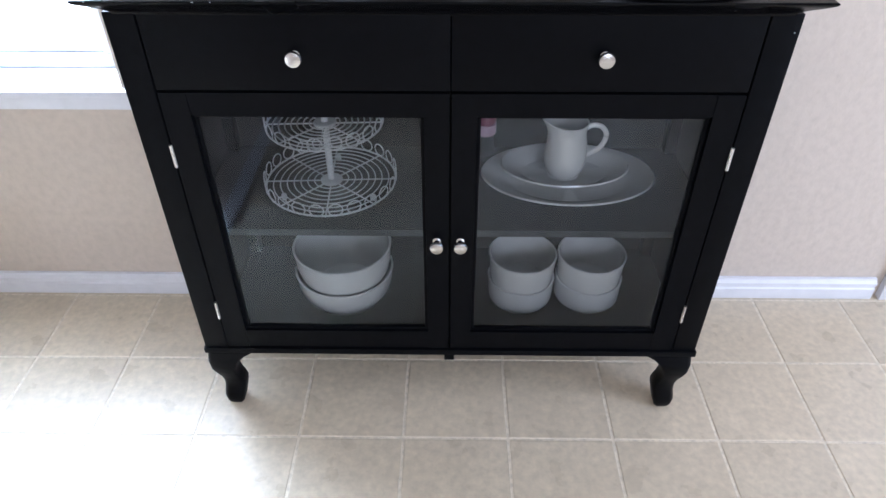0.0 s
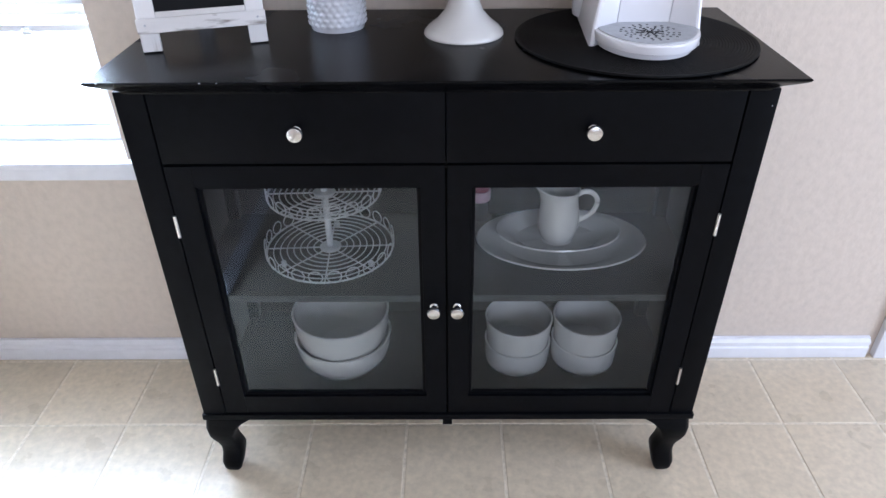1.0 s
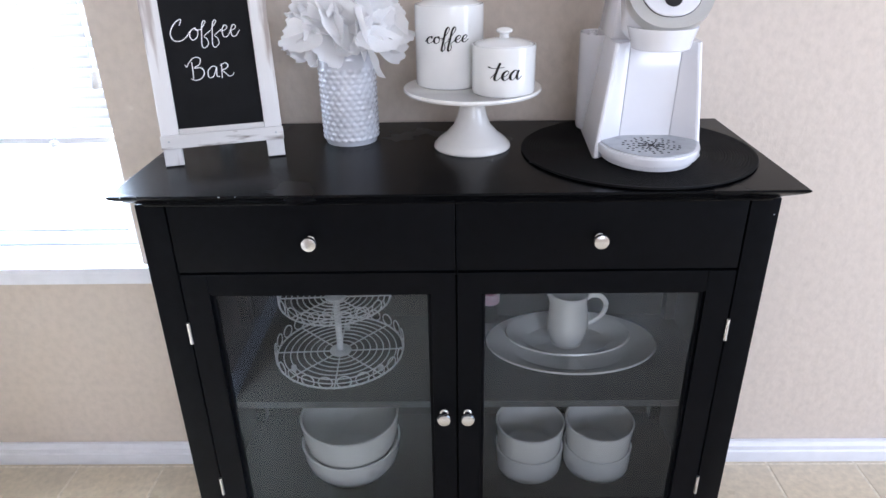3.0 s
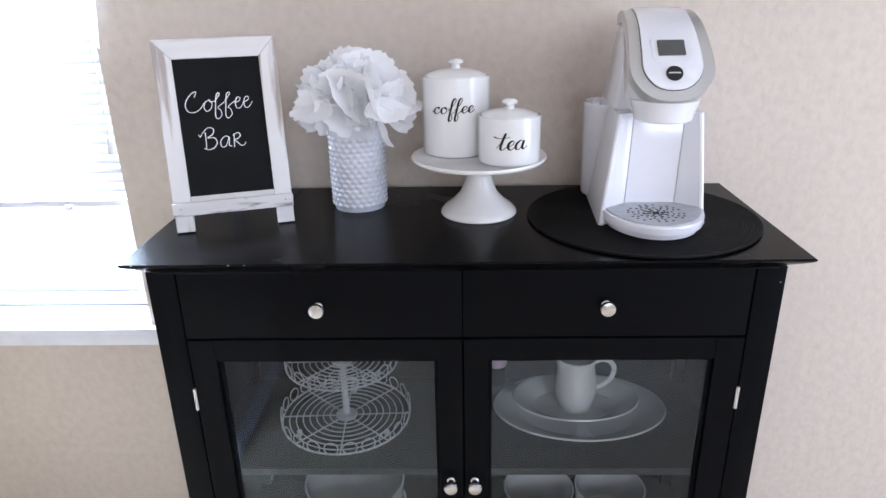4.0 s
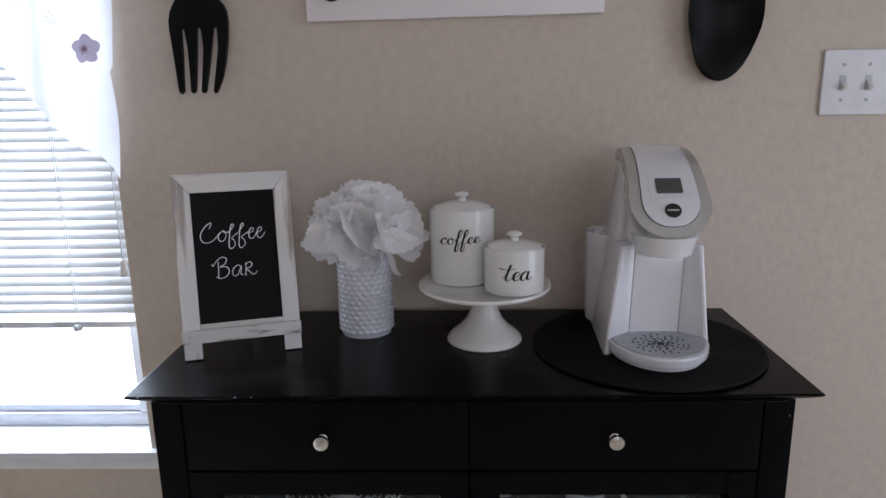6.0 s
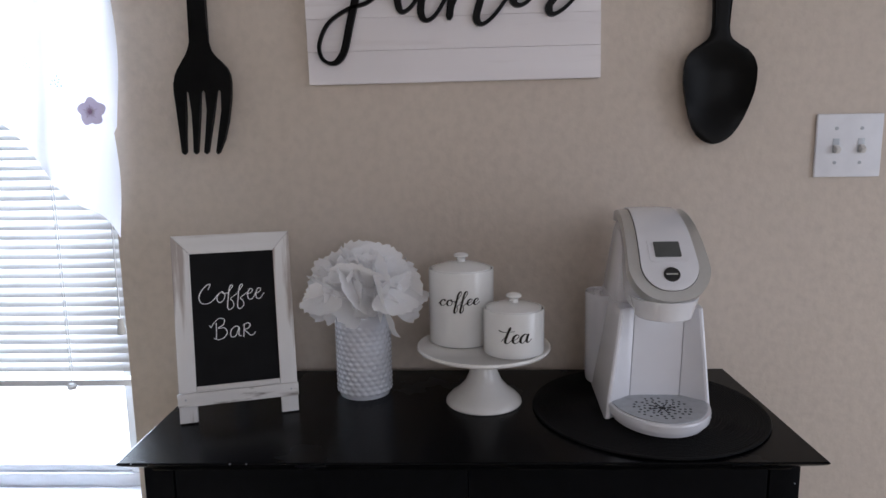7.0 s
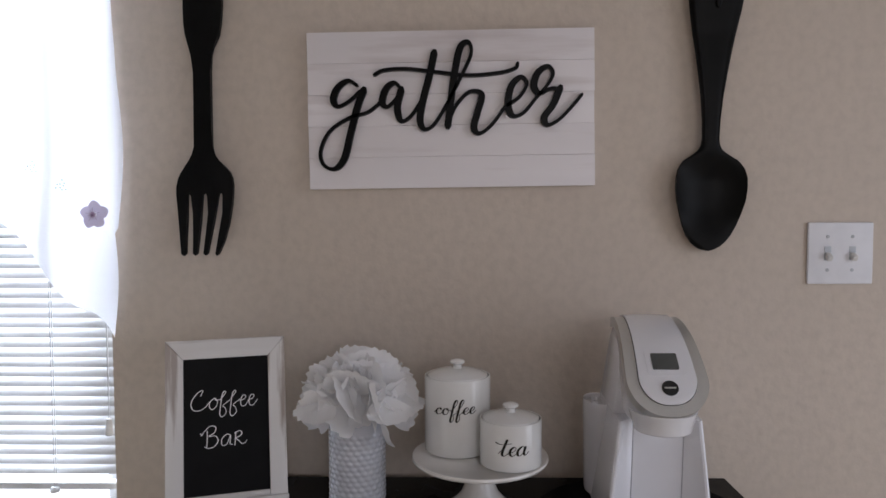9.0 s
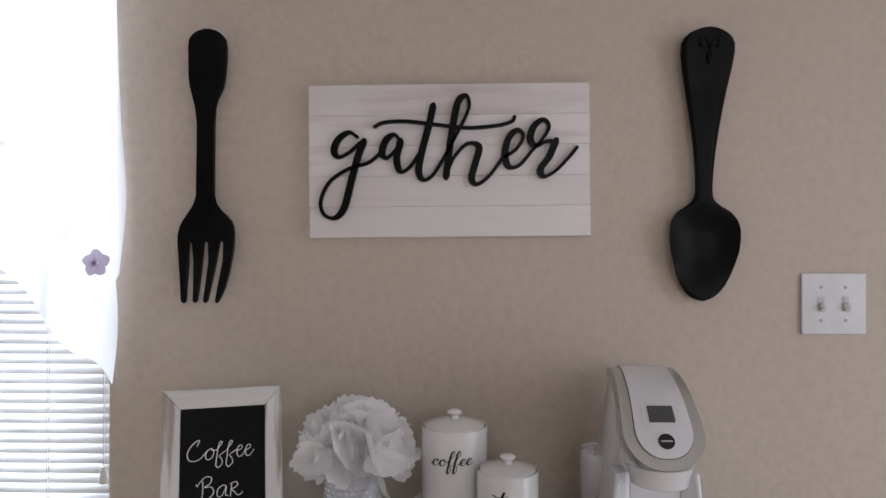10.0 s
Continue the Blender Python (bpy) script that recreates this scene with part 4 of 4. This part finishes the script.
canister("coffee_canister", -0.0070, -0.1465, 0.0532, 0.122, "coffee", 0.0105, 1.50, 0.0705, -1, 0.0021, 0.0105, "tall white ceramic canister with lid, lettered coffee")
canister("tea_canister", 0.0740, -0.2100, 0.0472, 0.071, "tea", 0.0138, 1.32, 0.0265, 6, 0.0030, 0.0085, "short white ceramic canister with lid, lettered tea")

# woven mat
bm = bmesh.new()
prof = [(0, 0), (0.1740, 0), (0.1755, 0.002)]
n = 42
for k in range(n):
    r = 0.1755 * (1 - k / n)
    prof += [(r, 0.0030), (r - 0.0010, 0.0042), (r - 0.0030, 0.0042), (r - 0.0036, 0.0030)]
prof.append((0, 0.0042))
mat = thing("placemat", pose(0.2825, -0.2155, TOPZ + 0.0003), "round black braided placemat under the coffee machine", "placemat")
part("woven_field", lathe(prof, 80), M_MAT, mat)
part("rim", ring(0, 0, 0.0026, 0.1757, 0.0022, 96), M_MAT, mat)

# coffee machine
MZ = TOPZ + 0.0048
brewer = thing("coffee_machine", pose(0.292, -0.160, MZ), "white single-cup coffee machine with silver trim", "coffee machine")
INV = pose(-0.292, 0.160, -MZ)


def loft(levels, bm=None):
    b = bm or bmesh.new()
    rows = [[b.verts.new(p) for p in lv] for lv in levels]
    n = len(rows[0])
    for p, q in zip(rows, rows[1:]):
        for k in range(n):
            b.faces.new((p[k], p[(k + 1) % n], q[(k + 1) % n], q[k]))
    b.faces.new(rows[0][::-1])
    b.faces.new(rows[-1])
    return b




def half_width(z):
    """Half the body's width, which narrows upwards."""
    return 0.0800 - 0.106 * (z - MZ) if z < 0.995 else 0.0628 - 0.095 * (z - 0.995)


def mid_x(y, z):
    """The body's centre line: it stands turned a few degrees."""
    return 0.2865 + 0.06 * (y + 0.255) + 0.048 * max(0.0, z - 0.86)


def front_plan(z, yf, yr):
    """The column's outline at one height: side walls, wings with a lip, sloped cheeks, seams and a back panel."""
    h = half_width(z)
    left = [(-h + 0.004, -0.056), (-h, -0.060), (-h, -0.12), (-h, yf + 0.006), (-h + 0.0012, yf + 0.0015), (-h + 0.004, yf), (-h + 0.0075, yf + 0.0010), (-h + 0.0100, yf + 0.0045),
            (-0.0395, yr - 0.0015), (-0.0385, yr - 0.001), (-0.0381, yr + 0.0025), (-0.0373, yr + 0.0025), (-0.0369, yr - 0.0005), (-0.020, yr + 0.0012)]
    pts = left + [(-x, y) for x, y in left[::-1]]
    return [(mid_x(y, z) + x, y, z) for x, y in pts]


levels = [front_plan(z, yf, yr) for z, yf, yr in ((MZ, -0.2660, -0.236), (MZ + 0.003, -0.2680, -0.236), (0.86, -0.2625, -0.2345), (0.91, -0.2530, -0.2310), (0.955, -0.2440, -0.2270), (0.9915, -0.2365, -0.2225), (0.9945, -0.2345, -0.2215))]
part("column", loft(levels), M_PLASTIC, brewer, "glossy white column with a hollow front", 30, INV)
housing = []
for z, ya, yb, inset in ((0.9948, -0.196, -0.056, 0.0), (1.03, -0.193, -0.057, 0.0), (1.07, -0.186, -0.059, 0.0), (1.095, -0.175, -0.062, 0.0), (1.112, -0.160, -0.068, 0.002), (1.121, -0.145, -0.076, 0.006), (1.124, -0.135, -0.084, 0.011)):
    h, c = half_width(z) - inset, 0.010
    ring_pts = [(-h + c, ya), (h - c, ya), (h - 0.3 * c, ya + 0.3 * c), (h, ya + c), (h, yb - c), (h - 0.3 * c, yb - 0.3 * c), (h - c, yb), (-h + c, yb), (-h + 0.3 * c, yb - 0.3 * c), (-h, yb - c), (-h, ya + c), (-h + 0.3 * c, ya + 0.3 * c)]
    housing.append([(mid_x(y, z) + x, y, z) for x, y in ring_pts])
part("rear_housing", loft(housing), M_PLASTIC, brewer, smooth=45, at=INV)
tank = part("water_tank", lathe([(0, MZ + 0.004), (0.90, MZ + 0.004), (0.93, MZ + 0.010), (1.0, 0.980), (1.0, 0.989), (0.97, 0.9915), (0.91, 0.990), (0.89, 0.984), (0, 0.984)], 40, 0.2330, -0.098, 0.0275, 0.040), M_PLASTIC, brewer, "white rounded water tank", at=INV)
for x, y in ((0.2215, -0.118), (0.2265, -0.088)):
    part("lug", lathe([(0, 0), (0.0052, 0), (0.0050, 0.0065), (0.0040, 0.0085), (0, 0.0088)], 16), M_PLASTIC, tank, at=pose(x, y, 0.9842))

spine = smooth_line([(-0.085, 1.1265, 0), (-0.130, 1.1345, 0), (-0.175, 1.1290, 0), (-0.220, 1.1120, 0), (-0.262, 1.0840, 0), (-0.297, 1.0530, 0), (-0.318, 1.0270, 0), (-0.320, 1.0240, 0)], 6)
lens = [0.0]
for a, c in zip(spine, spine[1:]):
    lens.append(lens[-1] + (c - a).length)
SPAN = lens[-1]
HEAD_X = 0.2856


def on_spine(s):
    """The point and outward normal at s metres along the head's front line."""
    s = min(max(s, 0.0), SPAN)
    k = min(max(i for i, d in enumerate(lens) if d <= s + 1e-9), len(spine) - 2)
    a, c = spine[k], spine[k + 1]
    p = a + (c - a) * ((s - lens[k]) / (c - a).length)
    k0, k1 = max(k - 1, 0), min(k + 2, len(spine) - 1)
    d = (spine[k1] - spine[k0]).normalized()
    return p, Vector((-abs(d.y), abs(d.x), 0))


def head_sheet(s0, s1, half, radius, out, crown=0.0):
    def f(u, v):
        s = s0 + (s1 - s0) * (1 - (1 - v) ** 1.6)
        rest = max(0.0, s1 - s)
        w = half if rest > radius else half * (1 - ((radius - rest) / radius) ** 2.3) ** (1 / 2.3)
        w = max(w * (0.82 + 0.18 * min(1.0, s / (0.8 * SPAN))), 0.002)
        p, nr = on_spine(s)
        q = u * 2 - 1
        h = out + crown * (1 - q * q)
        return (HEAD_X + 0.055 * (SPAN - s) + w * q, p.x + nr.x * h, p.y + nr.y * h)
    return f


def solid_head(half, s0, s1, radius, out, deep, crown=0.0):
    """The head's outline as a solid shell, deep metres thick."""
    f, g = head_sheet(s0, s1, half, radius, out, crown), head_sheet(s0, s1, half, radius, out - deep)
    b = bmesh.new()
    nu, nv = 18, 44
    A = [[b.verts.new(f(i / nu, j / nv)) for j in range(nv + 1)] for i in range(nu + 1)]
    B = [[b.verts.new(g(i / nu, j / nv)) for j in range(nv + 1)] for i in range(nu + 1)]
    for G in (A, B):
        for i in range(nu):
            for j in range(nv):
                b.faces.new((G[i][j], G[i + 1][j], G[i + 1][j + 1], G[i][j + 1]))
    for j in range(nv):
        b.faces.new((A[0][j], A[0][j + 1], B[0][j + 1], B[0][j]))
        b.faces.new((A[nu][j], A[nu][j + 1], B[nu][j + 1], B[nu][j]))
    for i in range(nu):
        b.faces.new((A[i][0], A[i + 1][0], B[i + 1][0], B[i][0]))
        b.faces.new((A[i][nv], A[i + 1][nv], B[i + 1][nv], B[i][nv]))
    return b


part("head", solid_head(0.0530, 0.012, SPAN - 0.005, 0.064, -0.0172, 0.046), M_PLASTIC, brewer, "white rounded head", 50, INV)
part("silver_ring", solid_head(0.0582, 0.0, SPAN - 0.003, 0.066, 0.0, 0.017), M_SILVER, brewer, "satin silver band round the head", 50, INV)
part("face_seam", solid_head(0.0416, 0.003, SPAN - 0.0183, 0.049, 0.0008, 0.002), M_DARK, brewer, "thin dark seam round the face", 50, INV)
face = part("face_panel", solid_head(0.0408, 0.004, SPAN - 0.0190, 0.048, 0.0032, 0.003, 0.0012), M_PLASTIC, brewer, "glossy white face panel with display", 50, INV)
part("brew_nozzle", lathe([(0, 0.993), (0.0385, 0.993), (0.0402, 0.9945), (0.0420, 1.004), (0.0455, 1.014), (0.0480, 1.0225), (0, 1.0225)], 40, 0.2865, -0.268, 1.0, 1.0), M_PLASTIC, brewer, "white cup holder under the head", at=INV)


def on_face(u, s, h):
    p, nr = on_spine(s)
    return Vector((HEAD_X + 0.055 * (SPAN - s) + u, p.x + nr.x * h, p.y + nr.y * h))


def patch(u0, u1, s0, s1, h, deep, corner):
    """A rounded rectangle that follows the face."""
    pts = []
    for cu, cs, a0 in ((u1 - corner, s1 - corner, 0), (u0 + corner, s1 - corner, 90), (u0 + corner, s0 + corner, 180), (u1 - corner, s0 + corner, 270)):
        for k in range(5):
            a = radians(a0 + k * 22.5)
            pts.append((cu + corner * math.cos(a), cs + corner * math.sin(a)))
    return slab(pts, deep, lambda u, s, w: on_face(u, s, h - deep + w))


SB = SPAN - 0.0425      # the button's place along the face
part("screen_bezel", patch(-0.0270, 0.0270, SB - 0.068, SB - 0.0215, 0.0047, 0.004, 0.007), M_PLASTIC, face, "raised white bezel")
part("screen", patch(-0.0185, 0.0185, SB - 0.060, SB - 0.031, 0.0058, 0.003, 0.002), M_SCREEN, face, "grey unlit display")
bm = slab([(0.0115 * math.cos(t), SB + 0.0115 * math.sin(t)) for t in (2 * math.pi * k / 28 for k in range(28))], 0.003, lambda u, s, w: on_face(u, s, 0.0030 + w))
button = part("brew_button", bm, M_DARK, face, "round black button")
part("mark", slab([(-0.008, SB - 0.0012), (0.008, SB - 0.0012), (0.008, SB + 0.0012), (-0.008, SB + 0.0012)], 0.0003, lambda u, s, w: on_face(u, s, 0.0061 + w)), M_SILVER, button, smooth=0)


def d_shape(rx, ry, back, steps=28):
    pts = [(0.2868 + 0.965 * rx * math.cos(a), -0.253 + ry * math.sin(a)) for a in (math.pi + math.pi * k / steps for k in range(steps + 1))]
    return pts + [(0.2868 + 0.965 * rx, back), (0.2868 - 0.965 * rx, back)]


def tray_levels(*rows):
    return loft([[(x, y, z) for x, y in d_shape(rx, ry, bk)] for rx, ry, bk, z in rows])


part("tray_base", tray_levels((0.066, 0.078, -0.20, MZ), (0.070, 0.083, -0.20, MZ + 0.002), (0.0715, 0.085, -0.20, MZ + 0.009)), M_PLASTIC, brewer, at=INV)
tray = part("drip_tray", tray_levels((0.073, 0.087, -0.205, MZ + 0.0093), (0.0765, 0.092, -0.205, MZ + 0.011), (0.0775, 0.0935, -0.205, MZ + 0.0215), (0.0765, 0.092, -0.205, MZ + 0.024), (0.0735, 0.088, -0.205, MZ + 0.0242)), M_PLASTIC, brewer, "glossy white drip tray", at=INV)
grate = part("drip_grate", tray_levels((0.0722, 0.0865, -0.2, MZ + 0.0243), (0.0722, 0.0865, -0.2, MZ + 0.0258)), M_GRATE, brewer, "grey perforated drip grate", at=INV)
bm = bmesh.new()
gz = MZ + 0.0259
for row, count in ((0.010, 6), (0.017, 10), (0.024, 15), (0.031, 20), (0.038, 24)):
    for k in range(count):
        a = 2 * math.pi * (k + 0.5 * (row > 0.02)) / count
        if row > 0.03 and k % 4 == 0:
            continue
        lathe([(0, gz), (0.0021, gz), (0.0021, gz + 0.0002), (0, gz + 0.0002)], 8, 0.2848 + 1.05 * row * math.cos(a), -0.2865 + row * math.sin(a), bm=bm)
lathe([(0, gz), (0.0055, gz), (0.0055, gz + 0.0003), (0, gz + 0.0003)], 16, 0.2848, -0.2865, bm=bm)
for k in range(8):
    a = k * math.pi / 4 + 0.2
    tube([(0.2848 + q * math.cos(a), -0.2865 + q * math.sin(a), gz) for q in (0.007, 0.020)], 0.0008, 4, bm=bm)
part("perforation", bm, M_HOLE, grate, "dark holes in a star pattern", 0)

# ---- on the wall ----
sign = thing("plank_sign", pose(-0.0175, -0.001, 1.4895, 0, -0.6, 0), "whitewashed plank sign with black script word gather", "sign")
SW, SH = 0.2545, 0.1385
plank_meshes = mesh_of("plank", box(-SW, SW, -0.018, 0.0, -SH / 5 + 0.0002, SH / 5 - 0.0002, 0.0006), M_PLANK)
for k in range(5):
    o = new("plank", plank_meshes)
    o.parent = sign
    o.matrix_basis = pose(rng.uniform(-0.0006, 0.0006), rng.uniform(-0.0004, 0.0004), -SH + SH / 5 * (2 * k + 1))
GATHER = [
    [(240, 250), (210, 234), (172, 258), (155, 300), (172, 324), (212, 306), (250, 272)],
    [(264, 268), (240, 330), (215, 420), (190, 510), (155, 546), (115, 530), (106, 480), (140, 412), (210, 366), (280, 345), (332, 305)],
    [(398, 265), (375, 244), (345, 264), (330, 310), (348, 328), (380, 300), (400, 262)],
    [(398, 270), (384, 330), (396, 378), (432, 362), (482, 290)],
    [(518, 142), (500, 220), (475, 310), (464, 380), (482, 410), (517, 390), (562, 320)],
]
GATHER_END = [
    [(305, 214), (340, 199), (420, 196), (520, 208), (640, 222), (750, 215), (805, 200), (813, 184)],
    [(562, 320), (605, 240), (648, 150), (640, 106), (610, 125), (590, 210), (575, 310), (563, 398)],
    [(565, 390), (592, 330), (640, 281), (684, 290), (670, 350), (656, 405), (676, 428), (722, 395), (778, 320)],
    [(776, 330), (820, 300), (845, 255), (825, 232), (792, 260), (778, 320), (792, 366), (832, 358), (882, 300)],
    [(872, 312), (915, 265), (938, 222), (920, 196), (886, 216), (870, 262), (890, 290), (930, 274), (962, 276)],
    [(962, 274), (938, 330), (906, 375), (918, 402), (960, 382), (1010, 332), (1038, 298)],
]
bm = bmesh.new()
for k, stroke in enumerate(GATHER + GATHER_END):
    pen([((u - 574) * 0.000496, (338 - v) * 0.000496) for u, v in stroke], 0.0062, 0.0128 if k != 5 else 0.0075, 0.0075 + 0.0002 * k, lambda u, v, w: (u, -0.0187 - w, v), bm)
part("lettering", bm, M_LETTER, sign, "black cut-out script word gather", 40)

def shell(f, g, nu, nv):
    """A closed body between two sheets f and g."""
    b = bmesh.new()
    A = [[b.verts.new(f(i / nu, j / nv)) for j in range(nv + 1)] for i in range(nu + 1)]
    B = [[b.verts.new(g(i / nu, j / nv)) for j in range(nv + 1)] for i in range(nu + 1)]
    for G in (A, B):
        for i in range(nu):
            for j in range(nv):
                b.faces.new((G[i][j], G[i + 1][j], G[i + 1][j + 1], G[i][j + 1]))
    for j in range(nv):
        for i in (0, nu):
            b.faces.new((A[i][j], A[i][j + 1], B[i][j + 1], B[i][j]))
    for i in range(nu):
        for j in (0, nv):
            b.faces.new((A[i][j], A[i + 1][j], B[i + 1][j], B[i][j]))
    return b


# fork: (distance from the top, half width) in millimetres
FORK = [(0, 4), (3, 16), (9, 26), (18, 33), (32, 35.2), (55, 34.6), (85, 33), (104, 30.5), (114, 26.5), (126, 20.5), (140, 17), (170, 15.6), (220, 15.6), (270, 16.0), (302, 16.2), (316, 19), (326, 25), (337, 36), (347, 44), (358, 49), (372, 51), (388, 51.2)]
outline = [(h, -d) for d, h in FORK]
outline += [(50.5, -405), (46, -440), (38, -470), (27.5, -493), (23.5, -496), (20.5, -492), (27, -455), (33, -420), (35, -388), (30.5, -380), (25, -387)]
outline += [(18, -430), (11, -465), (6, -492), (2, -495.5), (-2.5, -492), (2, -455), (6, -420), (7, -389), (2, -380), (-4, -388)]
outline += [(-8, -430), (-11.5, -465), (-14, -492), (-18, -495.5), (-22.5, -492), (-22.5, -455), (-22.5, -420), (-22.5, -389), (-27, -380), (-31.5, -388)]
outline += [(-34, -430), (-36, -465), (-36, -492), (-40, -496), (-45, -492), (-48.5, -455), (-50.5, -410)]
outline += [(-h, -d) for d, h in reversed(FORK)]


def fork_place(u, v, w):
    d = -v
    bow = 0.012 + 0.020 * max(0.0, (d - 300) / 196) ** 1.2 * (1.0 if d < 400 else 1.0) + 0.010 * max(0.0, 1 - d / 120)
    slide = -4.5 * max(0.0, min(1.0, (d - 60) / 60)) * max(0.0, min(1.0, (345 - d) / 40)) + (2.5 if d > 385 else 0) * min(1.0, (d - 385) / 60)
    u *= 1 - 0.07 * max(0.0, min(1.0, (d - 380) / 60))
    return ((u + slide) / 1000 - 0.00001 * d, -bow - w, v / 1000)


fork = part("wall_fork", slab(outline, 0.010, fork_place, None, 0.0022), M_IRON, None, at=pose(-0.4555, 0.0, 1.7265, 0, -0.3, 0))
tagged(fork, "oversized matte black metal fork hung on the wall", "wall fork", "oversized wall cutlery")

SPOON = [(0, 0.5), (1, 11), (3, 19.5), (6, 27.5), (10, 34.5), (17, 42), (28, 47), (44, 47.5), (70, 44), (100, 38.5), (140, 31), (180, 24.5), (220, 19), (260, 15.5), (295, 14.3), (308, 16.5),
         (316, 22), (324, 33), (334, 49), (348, 59.5), (364, 64.5), (384, 65), (405, 62.5), (428, 55.5), (450, 47.5), (468, 38.5), (480, 29.5), (487.5, 21), (492, 13), (494.2, 6), (495, 0.5)]


def spoon_half(d):
    for (a, p), (c, q) in zip(SPOON, SPOON[1:]):
        if d <= c:
            t = (d - a) / (c - a)
            return p + (q - p) * t
    return 2


def spoon_sheet(u, v):
    d = 494.99 * (0.5 - 0.5 * math.cos(math.pi * v))
    s = (u * 2 - 1)
    h = spoon_half(d) / 1000
    rim = max(0.0, min(1.0, (d - 312) / 60)) * max(0.0, min(1.0, (495 - d) / 95))
    bowl = rim * rim * (3 - 2 * rim)
    rise = 0.024 + 0.010 * max(0.0, 1 - d / 110) + 0.006 * bowl
    y = -(rise - 0.019 * bowl * (1 - s * s) + (1 - bowl) * 0.005 * (1 - s ** 4))
    lip = 0.0025 * (1 - bowl) * math.exp(-((abs(s) - 0.86) / 0.09) ** 2) * (1 if d < 300 else 0)
    h *= 1 - 0.04 * bowl
    return (s * h - 0.0000165 * d + 0.002 * bowl, y - lip, -d / 1000 * 0.986)


spoon = thing("wall_spoon", pose(0.4462, 0.0, 1.7245, 0, 0.1, 0), "oversized matte black metal spoon hung on the wall", "wall spoon", "oversized wall cutlery")
part("body", shell(spoon_sheet, lambda u, v: (Vector(spoon_sheet(u, v)) + Vector((0, 0.007, 0))), 36, 170), M_IRON, spoon, smooth=60)
for sx in (-1, 1):
    curl = tube(smooth_line([(sx * 0.001, -0.0365, -0.041), (sx * 0.004, -0.0372, -0.026), (sx * 0.010, -0.0372, -0.019), (sx * 0.0165, -0.0370, -0.024), (sx * 0.0165, -0.0370, -0.033), (sx * 0.0115, -0.0370, -0.034)], 5), lambda t: 0.0012 + 0.0014 * t, 8)
    part("ornament", curl, M_IRON, spoon, "raised scroll ornament", 60)
bm = bmesh.new()
bmesh.ops.create_uvsphere(bm, u_segments=14, v_segments=8, radius=1)
part("ornament", bm, M_IRON, spoon, "raised drop ornament", 60, pose(0, -0.0355, -0.055, 0, 0, 0) @ Matrix.Diagonal((0.0055, 0.0030, 0.012, 1)))
part("hanger", box(-0.006, 0.004, -0.026, -0.001, -0.10, -0.085), M_IRON, spoon)
fh = part("hanger", box(-0.006, 0.006, -0.0125, -0.001, -0.10, -0.085), M_IRON, fork)

switch = thing("light_switch", pose(0.681, 0, 1.2305), "white double light switch with two toggles", "light switch")
part("plate", box(-0.058, 0.058, -0.0065, -0.0005, -0.0555, 0.0555, 0.003, 3), M_TRIM, switch)
for x in (-0.0235, 0.0205):
    tog = part("toggle", box(-0.0040, 0.0040, -0.013, 0.0, -0.0050, 0.0050, 0.0012), M_SHELL, switch, at=pose(x, -0.0068, -0.002, 38, 0, 0))
    part("toggle_slot", box(x - 0.0058, x + 0.0058, -0.0074, -0.0066, -0.0125, 0.0125, 0.0003), M_GRATE, switch)
    for z in (0.030, -0.030):
        part("screw", lathe([(0, 0), (0.0032, 0), (0.0030, 0.0008), (0, 0.0011)], 14), M_GRATE, switch, at=pose(x, -0.0064, z, 90, 0, 0))

# ---- the floor, tile by tile ----
GX, GY, TX, TY = -0.088, -0.425, 0.2035, 0.2025
floor = tagged(part("floor", box(RX0 - 0.1, RX1 + 0.1, RY0 - 0.1, 0.14, -0.12, -0.0012), M_GROUT, None, "beige vinyl floor in a square tile pattern", 0), kind="structure")


def tile_into(b, cx, cy, w, h):
    lo = [b.verts.new((cx + sx * w / 2, cy + sy * h / 2, -0.0016)) for sx, sy in ((-1, -1), (1, -1), (1, 1), (-1, 1))]
    mid = [b.verts.new((cx + sx * (w / 2 - 0.0008), cy + sy * (h / 2 - 0.0008), -0.0004)) for sx, sy in ((-1, -1), (1, -1), (1, 1), (-1, 1))]
    up = [b.verts.new((cx + sx * (w / 2 - 0.0022), cy + sy * (h / 2 - 0.0022), 0.0)) for sx, sy in ((-1, -1), (1, -1), (1, 1), (-1, 1))]
    for p, q in ((lo, mid), (mid, up)):
        for k in range(4):
            b.faces.new((p[k], p[(k + 1) % 4], q[(k + 1) % 4], q[k]))
    b.faces.new(up)


b = bmesh.new()
tile_into(b, 0, 0, TX - 0.0048, TY - 0.0048)
tile_mesh = mesh_of("tile", b, M_TILE, 0)
far = bmesh.new()
for i in range(-12, 11):
    for j in range(-18, 3):
        x, y = GX + (i + 0.5) * TX, GY + (j + 0.5) * TY
        if x < RX0 + 0.05 or x > RX1 - 0.05 or y < RY0 or y > 0.12:
            continue
        if -1.6 < x < 1.6 and y > -2.5:
            o = new("tile", tile_mesh)
            o.parent = floor
            o.matrix_basis = pose(x, y, 0)
        else:
            tile_into(far, x, y, TX - 0.0048, TY - 0.0048)
tagged(part("far_tiles", far, M_TILE, floor, smooth=0), kind="stuff")
